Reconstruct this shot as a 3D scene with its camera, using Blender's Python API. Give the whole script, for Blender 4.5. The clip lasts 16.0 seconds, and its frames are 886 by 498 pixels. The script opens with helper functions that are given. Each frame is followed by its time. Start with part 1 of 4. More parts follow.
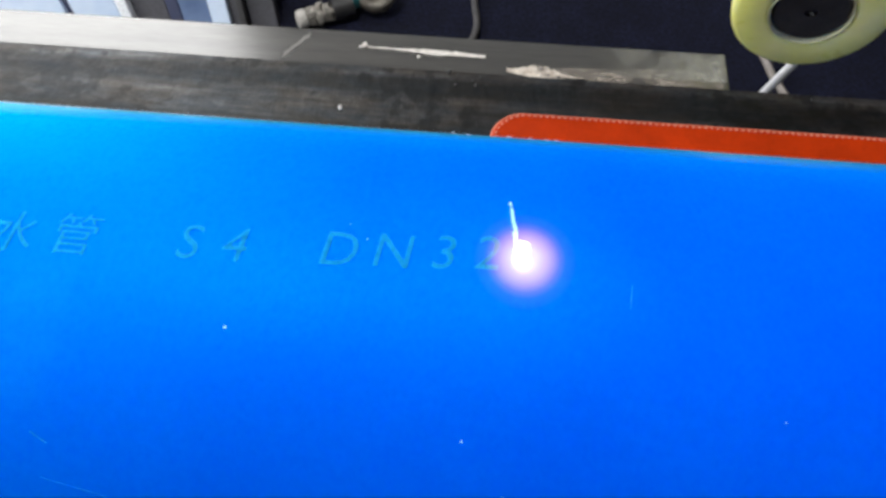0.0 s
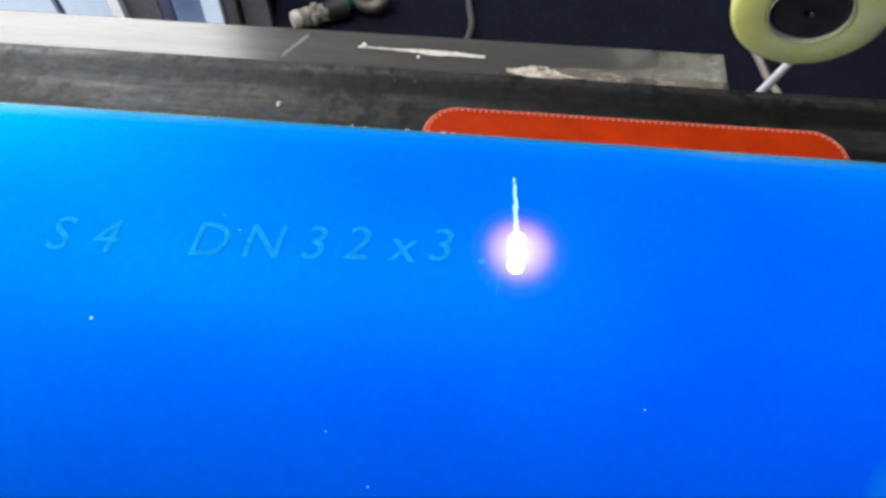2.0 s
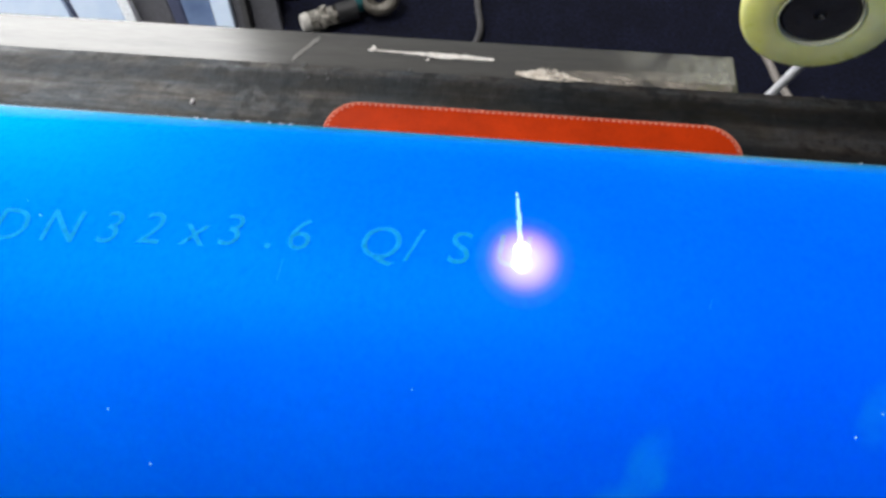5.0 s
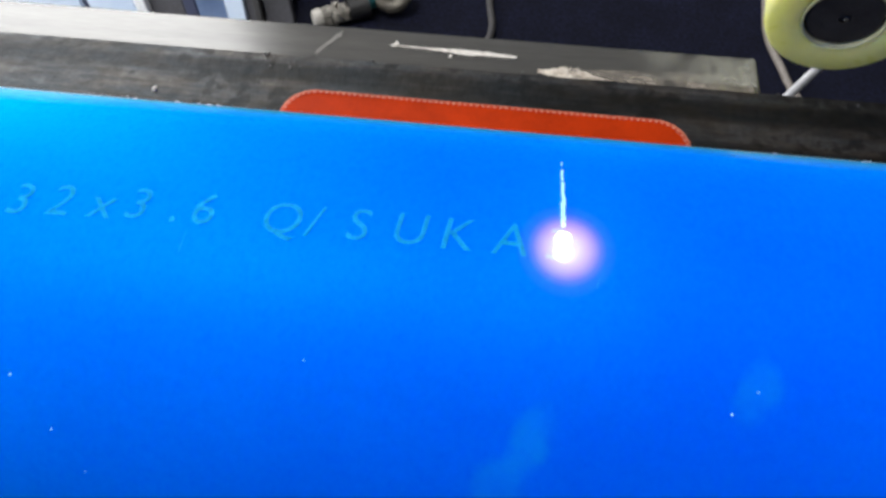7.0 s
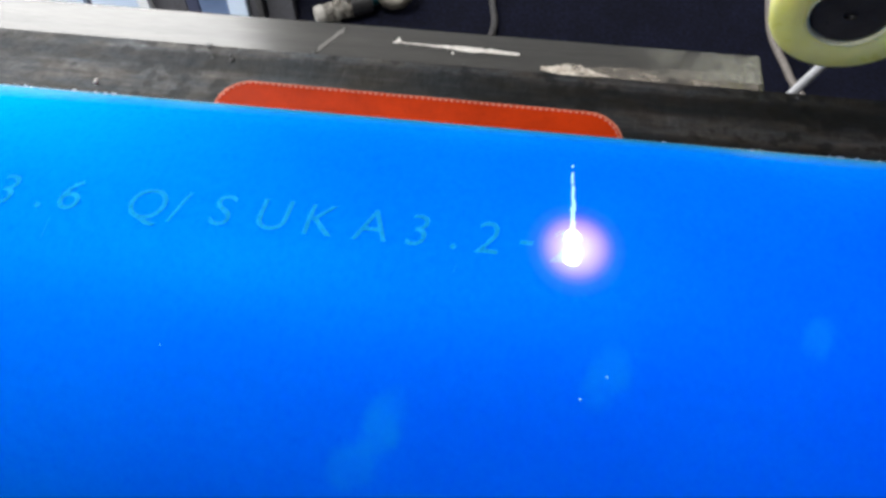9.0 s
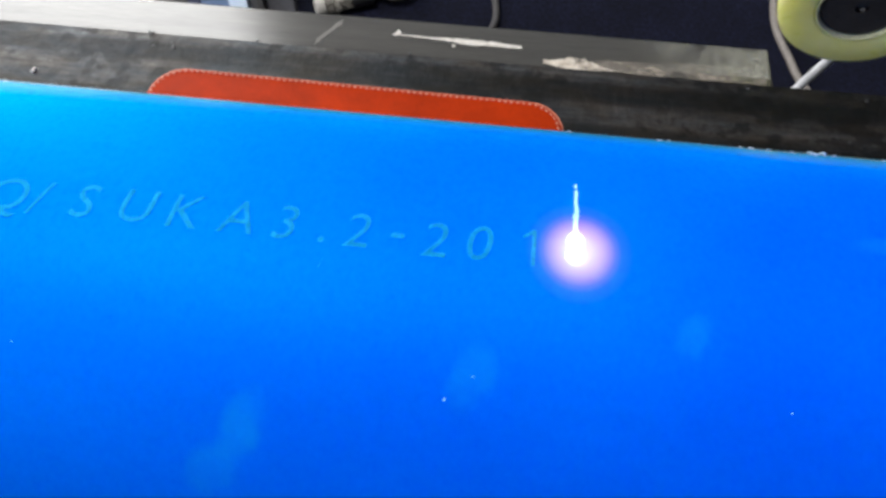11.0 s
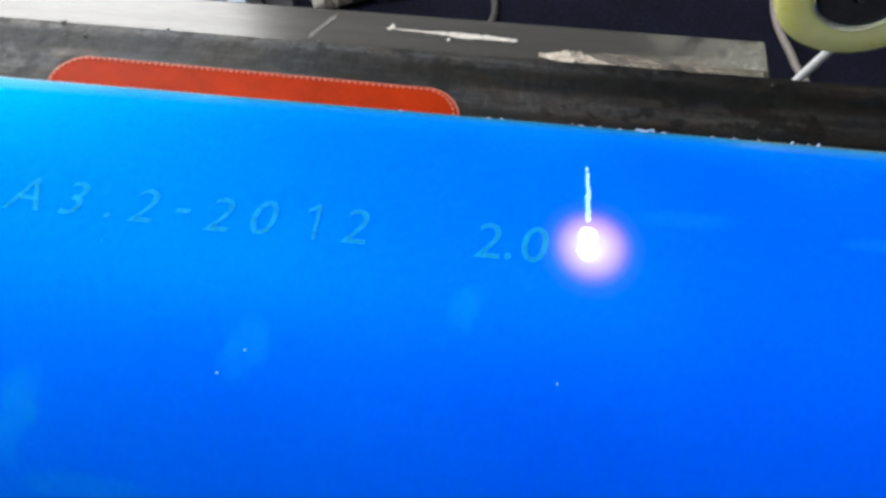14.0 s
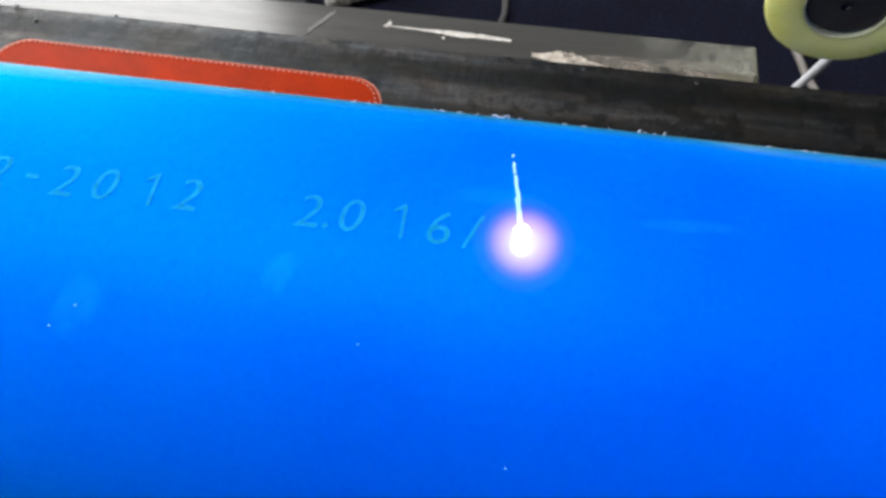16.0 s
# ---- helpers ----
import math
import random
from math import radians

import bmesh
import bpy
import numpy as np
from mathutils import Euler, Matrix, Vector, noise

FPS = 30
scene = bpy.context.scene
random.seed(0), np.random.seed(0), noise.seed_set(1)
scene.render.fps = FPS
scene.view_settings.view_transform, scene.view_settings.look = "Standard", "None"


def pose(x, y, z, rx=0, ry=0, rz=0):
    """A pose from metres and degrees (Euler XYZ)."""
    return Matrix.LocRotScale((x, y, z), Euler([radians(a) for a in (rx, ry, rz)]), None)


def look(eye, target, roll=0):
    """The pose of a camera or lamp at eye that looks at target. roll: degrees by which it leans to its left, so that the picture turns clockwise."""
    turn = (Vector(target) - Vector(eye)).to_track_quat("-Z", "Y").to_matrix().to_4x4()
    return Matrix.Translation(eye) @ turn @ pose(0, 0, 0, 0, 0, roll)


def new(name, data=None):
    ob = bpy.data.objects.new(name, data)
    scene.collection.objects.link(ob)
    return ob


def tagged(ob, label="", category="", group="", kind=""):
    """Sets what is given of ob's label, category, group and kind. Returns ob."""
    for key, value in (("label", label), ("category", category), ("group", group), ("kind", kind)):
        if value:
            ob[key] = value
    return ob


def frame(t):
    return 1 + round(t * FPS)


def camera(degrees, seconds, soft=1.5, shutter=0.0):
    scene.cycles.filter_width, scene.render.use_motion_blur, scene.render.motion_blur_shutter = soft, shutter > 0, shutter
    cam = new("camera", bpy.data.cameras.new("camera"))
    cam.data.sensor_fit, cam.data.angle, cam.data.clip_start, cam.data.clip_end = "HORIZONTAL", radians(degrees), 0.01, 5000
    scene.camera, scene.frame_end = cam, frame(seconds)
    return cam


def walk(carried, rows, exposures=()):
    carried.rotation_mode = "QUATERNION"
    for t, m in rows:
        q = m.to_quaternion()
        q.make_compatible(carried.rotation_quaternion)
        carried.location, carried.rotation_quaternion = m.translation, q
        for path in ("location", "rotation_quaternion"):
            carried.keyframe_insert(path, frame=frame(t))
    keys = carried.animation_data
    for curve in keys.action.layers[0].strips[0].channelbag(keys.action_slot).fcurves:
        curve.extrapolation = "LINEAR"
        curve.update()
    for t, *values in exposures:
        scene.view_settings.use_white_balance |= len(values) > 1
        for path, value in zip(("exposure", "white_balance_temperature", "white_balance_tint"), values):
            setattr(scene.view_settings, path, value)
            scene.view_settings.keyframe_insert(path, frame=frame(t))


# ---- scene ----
cam = camera(65.0, 16.0, soft=3.2)
# seconds, eye (metres), Euler angles (degrees)
PATH = [
    (0.0, 0.0291, -0.0579, 0.2188, 28.58, 0.56, 5.54),
    (0.5, 0.0286, -0.0565, 0.2174, 28.44, 0.56, 5.31),
    (1.0, 0.0274, -0.0574, 0.2169, 28.35, 0.54, 5.21),
    (1.5, 0.0270, -0.0571, 0.2179, 28.49, 0.35, 5.04),
    (2.0, 0.0257, -0.0577, 0.2181, 28.62, 0.22, 5.08),
    (2.5, 0.0248, -0.0572, 0.2188, 28.77, 0.16, 4.94),
    (3.0, 0.0253, -0.0578, 0.2187, 28.72, 0.24, 4.97),
    (3.5, 0.0235, -0.0582, 0.2193, 28.65, 0.34, 5.26),
    (4.0, 0.0256, -0.0578, 0.2191, 28.76, 0.73, 5.43),
    (6.5, 0.0211, -0.0607, 0.2199, 28.80, 0.55, 6.24),
    (7.0, 0.0172, -0.0613, 0.2198, 28.72, 0.39, 6.54),
    (7.5, 0.0164, -0.0614, 0.2207, 28.70, 0.44, 6.56),
    (8.0, 0.0172, -0.0603, 0.2198, 28.67, 0.48, 6.57),
    (8.5, 0.0181, -0.0599, 0.2192, 28.54, 0.52, 6.51),
    (9.0, 0.0169, -0.0603, 0.2190, 28.46, 0.48, 6.70),
    (11.5, 0.0163, -0.0538, 0.2135, 27.77, 0.43, 6.92),
    (12.0, 0.0158, -0.0533, 0.2131, 27.77, 0.39, 6.97),
    (12.5, 0.0158, -0.0531, 0.2124, 27.74, 0.29, 6.91),
    (13.0, 0.0169, -0.0532, 0.2132, 27.62, 0.40, 6.86),
    (13.5, 0.0170, -0.0532, 0.2124, 27.51, 0.58, 6.85),
    (14.0, 0.0194, -0.0540, 0.2124, 27.49, 0.71, 6.67),
    (14.5, 0.0201, -0.0546, 0.2137, 27.58, 0.52, 6.76),
    (15.0, 0.0216, -0.0550, 0.2140, 27.80, 0.45, 7.00),
    (15.5, 0.0261, -0.0549, 0.2149, 27.82, 0.52, 7.39),
    (16.0, 0.0305, -0.0577, 0.2166, 27.47, 0.75, 8.48),
]
walk(cam, [(t, pose(*row)) for t, *row in PATH])

# how far the belt has travelled towards -x
TRAVEL = [
    (0.0, 0.0000), (0.5, 0.0064), (1.0, 0.0127), (1.5, 0.0189), (2.0, 0.0254), (2.5, 0.0320), (3.0, 0.0387),
    (3.5, 0.0453), (4.0, 0.0521), (6.5, 0.0864), (7.0, 0.0933), (7.5, 0.1002), (8.0, 0.1068), (8.5, 0.1131),
    (9.0, 0.1192), (11.5, 0.1475), (12.0, 0.1532), (12.5, 0.1589), (13.0, 0.1647), (13.5, 0.1704), (14.0, 0.1762),
    (14.5, 0.1819), (15.0, 0.1877), (15.5, 0.1935), (16.0, 0.1993),
]
SPOT = [
    (0.0, 0.0363, 0.0008), (0.5, 0.0362, 0.0010), (1.0, 0.0338, 0.0022), (2.0, 0.0330, 0.0025), (3.0, 0.0319, 0.0042),
    (3.5, 0.0301, 0.0020), (4.0, 0.0332, 0.0027), (6.5, 0.0307, -0.0018), (7.0, 0.0310, 0.0013), (7.5, 0.0345, 0.0019),
    (8.0, 0.0312, 0.0022), (8.5, 0.0338, -0.0013), (9.0, 0.0319, 0.0017), (12.5, 0.0309, 0.0027), (13.0, 0.0322, 0.0023),
    (13.5, 0.0330, 0.0036), (14.0, 0.0358, 0.0025), (14.5, 0.0346, 0.0013), (15.0, 0.0318, 0.0011), (16.0, 0.0341, 0.0007),
]

# ---- light ----
world = bpy.data.worlds.new("outdoors")
scene.world = world
world.use_nodes = True
sky = world.node_tree.nodes.new("ShaderNodeTexSky")
sky.sky_type, sky.sun_disc = "NISHITA", False
sky.sun_elevation, sky.sun_rotation = radians(40), radians(200)
world.node_tree.links.new(sky.outputs[0], world.node_tree.nodes["Background"].inputs[0])
world.node_tree.nodes["Background"].inputs[1].default_value = 0.1
scene.view_settings.exposure = 0.0


def area_lamp(name, at, size_x, size_y, watts, colour, target=None):
    data = bpy.data.lights.new(name, "AREA")
    data.shape, data.size, data.size_y, data.energy, data.color = "RECTANGLE", size_x, size_y, watts, colour
    ob = new(name, data)
    ob.matrix_world = look(at, target) if target else pose(*at)
    return ob


BELT_Z, FLOOR_Z, CEIL_Z = 0.0, -0.6, 3.3
# daylight through two unseen windows, the west one added as fill: x or y from, to; z from, to
NORTH_Y, WEST_X = 2.6, -3.6
NORTH_WINDOW = (-3.5, -1.33, 0.05, 3.1)
WEST_FILL = (-2.7, 1.2, 0.1, 2.9)
x0, x1, z0, z1 = NORTH_WINDOW
area_lamp("north_daylight", ((x0 + x1) / 2, NORTH_Y - 0.02, (z0 + z1) / 2), x1 - x0, z1 - z0, 138, (1.0, 1.0, 1.0), ((x0 + x1) / 2, 0, (z0 + z1) / 2))
y0, y1, z0, z1 = WEST_FILL
area_lamp("west_fill", (WEST_X + 0.02, (y0 + y1) / 2, (z0 + z1) / 2), y1 - y0, z1 - z0, 134, (1.0, 1.0, 1.0), (0, (y0 + y1) / 2, (z0 + z1) / 2))


# unseen ceiling light, added to brighten the top of the pipe
LAMP_X, LAMP_Y = -1.2, 0.5
area_lamp("ceiling_fill_lamp", (LAMP_X, LAMP_Y, CEIL_Z - 0.075), 1.14, 1.14, 66, (1.0, 0.98, 0.95))


# ---- materials ----
def material(name, base, rough=0.5, metal=0.0, spec=0.5):
    m = bpy.data.materials.new(name)
    m.use_nodes = True
    b = m.node_tree.nodes["Principled BSDF"]
    b.inputs["Base Color"].default_value = (*base, 1)
    b.inputs["Roughness"].default_value = rough
    b.inputs["Metallic"].default_value = metal
    b.inputs["Specular IOR Level"].default_value = spec
    return m


def node(m, kind, **inputs):
    n = m.node_tree.nodes.new(kind)
    for k, v in inputs.items():
        n.inputs[k.replace("_", " ")].default_value = v
    return n


def link(m, a, out, b, inp):
    m.node_tree.links.new(a.outputs[out], b.inputs[inp])


def coords(m, stretch=(1, 1, 1), turn=(0, 0, 0)):
    t = node(m, "ShaderNodeTexCoord")
    mp = node(m, "ShaderNodeMapping")
    mp.inputs["Scale"].default_value = stretch
    mp.inputs["Rotation"].default_value = turn
    link(m, t, "Object", mp, "Vector")
    return mp


def ramp(m, src, out, stops):
    r = node(m, "ShaderNodeValToRGB")
    while len(r.color_ramp.elements) < len(stops):
        r.color_ramp.elements.new(0.5)
    for e, (at, c) in zip(r.color_ramp.elements, stops):
        e.position = at
        e.color = (*c, 1) if len(c) == 3 else c
    link(m, src, out, r, "Fac")
    return r


def mix(m, kind, fac, a, b):
    """A colour mix; fac, a and b are sockets or plain values."""
    n = m.node_tree.nodes.new("ShaderNodeMix")
    n.data_type, n.blend_type = "RGBA", kind
    for s, v in ((n.inputs[0], fac), (n.inputs[6], a), (n.inputs[7], b)):
        if hasattr(v, "links"):
            m.node_tree.links.new(v, s)
        else:
            s.default_value = v if isinstance(v, float) else (*v, 1)
    return n.outputs[2]


def speckled(name, dark, light, rough, scale, stretch=(1, 1, 1), metal=0.0, bump=0.1, fine=900.0, rough_var=0.12, spec=0.5, tint=None, grain=0.28):
    """A surface with stains at one scale and grain at another."""
    m = material(name, light, rough, metal, spec)
    b = m.node_tree.nodes["Principled BSDF"]
    mp = coords(m, stretch)
    n1 = node(m, "ShaderNodeTexNoise", Scale=scale, Detail=6.0, Roughness=0.62)
    n2 = node(m, "ShaderNodeTexNoise", Scale=fine, Detail=3.0)
    link(m, mp, 0, n1, "Vector")
    link(m, mp, 0, n2, "Vector")
    r1 = ramp(m, n1, "Fac", [(0.3, dark), (0.7, light)])
    r2 = ramp(m, n2, "Fac", [(0.3, (1 - grain,) * 3), (0.7, (1 + grain / 2,) * 3)])
    m.node_tree.links.new(mix(m, "MULTIPLY", 1.0, r1.outputs[0], r2.outputs[0]), b.inputs["Base Color"])
    rr = node(m, "ShaderNodeMapRange")
    rr.inputs["To Min"].default_value, rr.inputs["To Max"].default_value = rough - rough_var, rough + rough_var
    link(m, n1, "Fac", rr, "Value")
    link(m, rr, 0, b, "Roughness")
    bp = node(m, "ShaderNodeBump", Strength=bump, Distance=0.0006)
    link(m, n2, "Fac", bp, "Height")
    link(m, bp, 0, b, "Normal")
    if tint:
        tinted_gloss(m, rr, bp, tint, 1.9)
    return m


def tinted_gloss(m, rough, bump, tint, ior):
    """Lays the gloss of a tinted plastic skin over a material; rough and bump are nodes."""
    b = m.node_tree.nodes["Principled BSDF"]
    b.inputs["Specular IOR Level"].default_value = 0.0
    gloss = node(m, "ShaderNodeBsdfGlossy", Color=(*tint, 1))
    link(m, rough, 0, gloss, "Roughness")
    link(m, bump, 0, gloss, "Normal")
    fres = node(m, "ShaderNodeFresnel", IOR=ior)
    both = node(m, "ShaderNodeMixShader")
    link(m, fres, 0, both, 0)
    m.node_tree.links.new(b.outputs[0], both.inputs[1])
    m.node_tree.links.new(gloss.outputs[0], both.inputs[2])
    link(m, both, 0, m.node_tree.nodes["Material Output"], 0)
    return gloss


def pipe_material():
    """Blue extruded plastic: long faint drawing lines, worn matt smears and a light haze of dust."""
    m = material("blue_plastic", (0.0, 0.17, 0.93), 0.5, 0.0, 0.0)
    b = m.node_tree.nodes["Principled BSDF"]
    t = node(m, "ShaderNodeTexCoord")
    mp = coords(m, (1.0, 14.0, 14.0))
    lines = node(m, "ShaderNodeTexNoise", Scale=22.0, Detail=5.0, Roughness=0.6)
    link(m, mp, 0, lines, "Vector")
    cloud = node(m, "ShaderNodeTexNoise", Scale=26.0, Detail=4.0, Roughness=0.55)
    link(m, t, "Object", cloud, "Vector")
    grain = node(m, "ShaderNodeTexNoise", Scale=1500.0, Detail=2.0)
    link(m, t, "Object", grain, "Vector")
    c1 = ramp(m, cloud, "Fac", [(0.3, (0.0, 0.064, 0.93)), (0.72, (0.0, 0.081, 0.97))])
    speck = node(m, "ShaderNodeTexNoise", Scale=420.0, Detail=4.0, Roughness=0.7)
    link(m, t, "Object", speck, "Vector")
    worn = ramp(m, speck, "Fac", [(0.35, (0.96, 0.94, 0.98)), (0.66, (1.02, 1.05, 1.01))])
    # pale rubbed smears: place along the pipe, angle round it, half lengths, strength
    smears = [(0.1213, -35.4, 0.005, 0.010, 0.5), (0.1164, -44.6, 0.006, 0.008, 0.35), (0.1582, -22.3, 0.005, 0.008, 0.4), (0.1926, -11.7, 0.004, 0.006, 0.5),
              (0.2276, 9.6, 0.012, 0.003, 0.35), (0.262, 8.0, 0.012, 0.002, 0.3), (-0.052, -22.0, 0.016, 0.020, 0.25), (0.13, -51.0, 0.02, 0.004, 0.3)]
    colour = mix(m, "MULTIPLY", 1.0, c1.outputs[0], worn.outputs[0])
    for x, a, lx, la, k in smears:
        a = radians(a)
        sm = node(m, "ShaderNodeMapping")
        sm.vector_type = "TEXTURE"
        sm.inputs["Location"].default_value = (x, 0.055 * math.sin(a), 0.055 * math.cos(a))
        sm.inputs["Rotation"].default_value = (-a, 0, -0.35 if la > lx else 0.08)
        sm.inputs["Scale"].default_value = (lx, la, 0.02)
        wob = node(m, "ShaderNodeTexNoise", Scale=160.0, Detail=4.0)
        link(m, t, "Object", wob, "Vector")
        g = node(m, "ShaderNodeTexGradient")
        g.gradient_type = "SPHERICAL"
        link(m, t, "Object", sm, "Vector")
        link(m, sm, 0, g, "Vector")
        edge = node(m, "ShaderNodeMath")
        edge.operation = "MULTIPLY_ADD"
        link(m, wob, "Fac", edge, 0)
        edge.inputs[1].default_value = 0.5
        link(m, g, "Fac", edge, 2)
        soft = node(m, "ShaderNodeMapRange")
        soft.interpolation_type = "SMOOTHSTEP"
        soft.inputs["From Min"].default_value, soft.inputs["From Max"].default_value = 0.37, 0.90
        link(m, edge, 0, soft, "Value")
        mul = node(m, "ShaderNodeMath")
        mul.operation = "MULTIPLY"
        link(m, soft, 0, mul, 0)
        link(m, wob, "Fac", mul, 1)
        mul2 = node(m, "ShaderNodeMath")
        mul2.operation, mul2.use_clamp = "MULTIPLY", True
        link(m, mul, 0, mul2, 0)
        mul2.inputs[1].default_value = k * 1.15
        colour = mix(m, "MIX", mul2.outputs[0], colour, (0.004, 0.24, 0.86))
    m.node_tree.links.new(colour, b.inputs["Base Color"])
    rr = node(m, "ShaderNodeMapRange")
    rr.inputs["To Min"].default_value, rr.inputs["To Max"].default_value = 0.52, 0.68
    link(m, cloud, "Fac", rr, "Value")
    link(m, rr, 0, b, "Roughness")
    bp1 = node(m, "ShaderNodeBump", Strength=0.10, Distance=0.0004)
    link(m, lines, "Fac", bp1, "Height")
    bp2 = node(m, "ShaderNodeBump", Strength=0.22, Distance=0.0001)
    link(m, grain, "Fac", bp2, "Height")
    link(m, bp1, 0, bp2, "Normal")
    link(m, bp2, 0, b, "Normal")
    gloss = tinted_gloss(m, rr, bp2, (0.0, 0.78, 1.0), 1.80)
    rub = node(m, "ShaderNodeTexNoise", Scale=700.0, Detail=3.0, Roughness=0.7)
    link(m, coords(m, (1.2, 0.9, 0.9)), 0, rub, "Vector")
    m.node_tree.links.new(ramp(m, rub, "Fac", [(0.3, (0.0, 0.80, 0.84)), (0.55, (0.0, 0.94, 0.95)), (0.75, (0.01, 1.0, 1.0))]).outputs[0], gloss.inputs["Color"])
    # a smooth clear skin that mirrors its surroundings at a low angle
    skin = node(m, "ShaderNodeBsdfGlossy", Color=(0.74, 0.84, 0.90, 1), Roughness=0.25)
    link(m, bp2, 0, skin, "Normal")
    fres = node(m, "ShaderNodeFresnel", IOR=1.45)
    low = node(m, "ShaderNodeMapRange")
    low.inputs["From Min"].default_value, low.inputs["From Max"].default_value = 0.24, 0.80
    low.inputs["To Max"].default_value = 0.85
    link(m, fres, 0, low, "Value")
    out = m.node_tree.nodes["Material Output"]
    under = out.inputs[0].links[0].from_socket
    both = node(m, "ShaderNodeMixShader")
    link(m, low, 0, both, 0)
    m.node_tree.links.new(under, both.inputs[1])
    m.node_tree.links.new(skin.outputs[0], both.inputs[2])
    link(m, both, 0, out, 0)
    return m


def belt_material():
    """Worn black rubber belt: lengthwise lighter and darker bands, grey dust, dark oily blots."""
    m = material("worn_rubber", (0.05, 0.045, 0.04), 0.5, 0.0, 0.3)
    b = m.node_tree.nodes["Principled BSDF"]
    t = node(m, "ShaderNodeTexCoord")
    mp = coords(m, (1.0, 2.0, 1.0))
    streak = node(m, "ShaderNodeTexNoise", Scale=16.0, Detail=7.0, Roughness=0.65)
    link(m, mp, 0, streak, "Vector")
    mp2 = coords(m, (0.05, 1.0, 1.0))
    band = node(m, "ShaderNodeTexNoise", Scale=95.0, Detail=2.0, Roughness=0.5)
    link(m, mp2, 0, band, "Vector")
    blot = node(m, "ShaderNodeTexNoise", Scale=120.0, Detail=3.0, Roughness=0.55)
    link(m, t, "Object", blot, "Vector")
    area = node(m, "ShaderNodeTexNoise", Scale=14.0, Detail=2.0)
    link(m, t, "Object", area, "Vector")
    mp3 = coords(m, (1.5, 0.7, 1.0))
    cross = node(m, "ShaderNodeTexNoise", Scale=150.0, Detail=3.0, Roughness=0.6)
    link(m, mp3, 0, cross, "Vector")
    fine = node(m, "ShaderNodeTexNoise", Scale=1100.0, Detail=3.0)
    link(m, t, "Object", fine, "Vector")
    c = ramp(m, streak, "Fac", [(0.28, (0.006, 0.0058, 0.006)), (0.5, (0.0125, 0.0116, 0.0115)), (0.72, (0.028, 0.0258, 0.0248))]).outputs[0]
    c = mix(m, "MULTIPLY", 0.85, c, ramp(m, band, "Fac", [(0.36, (0.35, 0.34, 0.36)), (0.62, (1.3, 1.22, 1.15))]).outputs[0])
    sep = node(m, "ShaderNodeSeparateXYZ")
    link(m, t, "Object", sep, 0)
    wav = node(m, "ShaderNodeMath")
    wav.operation = "MULTIPLY_ADD"
    link(m, streak, "Fac", wav, 0)
    wav.inputs[1].default_value = 0.006
    link(m, sep, "Y", wav, 2)
    pos = node(m, "ShaderNodeMapRange")
    pos.inputs["From Min"].default_value, pos.inputs["From Max"].default_value = 0.093, 0.153
    link(m, wav, 0, pos, "Value")
    y_bands = ramp(m, pos, 0, [(0.0, (0.8, 0.8, 0.85)), (0.40, (0.55, 0.55, 0.58)), (0.50, (1.7, 1.6, 1.5)), (0.62, (1.6, 1.5, 1.4)), (0.70, (0.36, 0.35, 0.35)), (0.80, (0.40, 0.39, 0.39)), (0.87, (1.9, 1.78, 1.66)), (0.95, (1.1, 1.0, 0.95))])
    c = mix(m, "MULTIPLY", 1.0, c, y_bands.outputs[0])
    c = mix(m, "MULTIPLY", 0.3, c, ramp(m, cross, "Fac", [(0.35, (0.5, 0.5, 0.5)), (0.65, (1.3, 1.3, 1.3))]).outputs[0])
    both = node(m, "ShaderNodeMath")
    both.operation = "MULTIPLY"
    link(m, blot, "Fac", both, 0)
    link(m, area, "Fac", both, 1)
    c = mix(m, "MULTIPLY", 1.0, c, ramp(m, both, 0, [(0.262, (1, 1, 1)), (0.305, (0.30, 0.30, 0.32))]).outputs[0])
    patch = node(m, "ShaderNodeTexNoise", Scale=110.0, Detail=7.0, Roughness=0.8)
    link(m, mp, 0, patch, "Vector")
    c = mix(m, "MULTIPLY", 1.0, c, ramp(m, patch, "Fac", [(0.36, (0.52, 0.52, 0.53)), (0.52, (1.0, 1.0, 1.0)), (0.68, (1.5, 1.46, 1.42))]).outputs[0])
    # dark crumbs of rubber along the outer edge
    crumbs = node(m, "ShaderNodeTexVoronoi", Scale=260.0, Randomness=1.0)
    crumbs.inputs["Detail"].default_value = 2.0
    link(m, coords(m, (0.8, 1.0, 1.0)), 0, crumbs, "Vector")
    edge = ramp(m, pos, 0, [(0.45, (0, 0, 0)), (0.70, (0.8, 0.8, 0.8)), (0.95, (1, 1, 1))])
    lumps = ramp(m, crumbs, "Distance", [(0.18, (0.16, 0.16, 0.17)), (0.34, (1, 1, 1))])
    some = ramp(m, area, "Fac", [(0.42, (0, 0, 0)), (0.55, (1, 1, 1))])
    where = mix(m, "MULTIPLY", 1.0, edge.outputs[0], some.outputs[0])
    c = mix(m, "MULTIPLY", where, c, lumps.outputs[0])
    c = mix(m, "MULTIPLY", 0.7, c, ramp(m, fine, "Fac", [(0.3, (0.6, 0.6, 0.6)), (0.7, (1.3, 1.3, 1.3))]).outputs[0])
    # brown dirt and bluish tone in long drawn patches
    hue = node(m, "ShaderNodeTexNoise", Scale=60.0, Detail=6.0, Roughness=0.75)
    link(m, coords(m, (0.5, 1.8, 1.0)), 0, hue, "Vector")
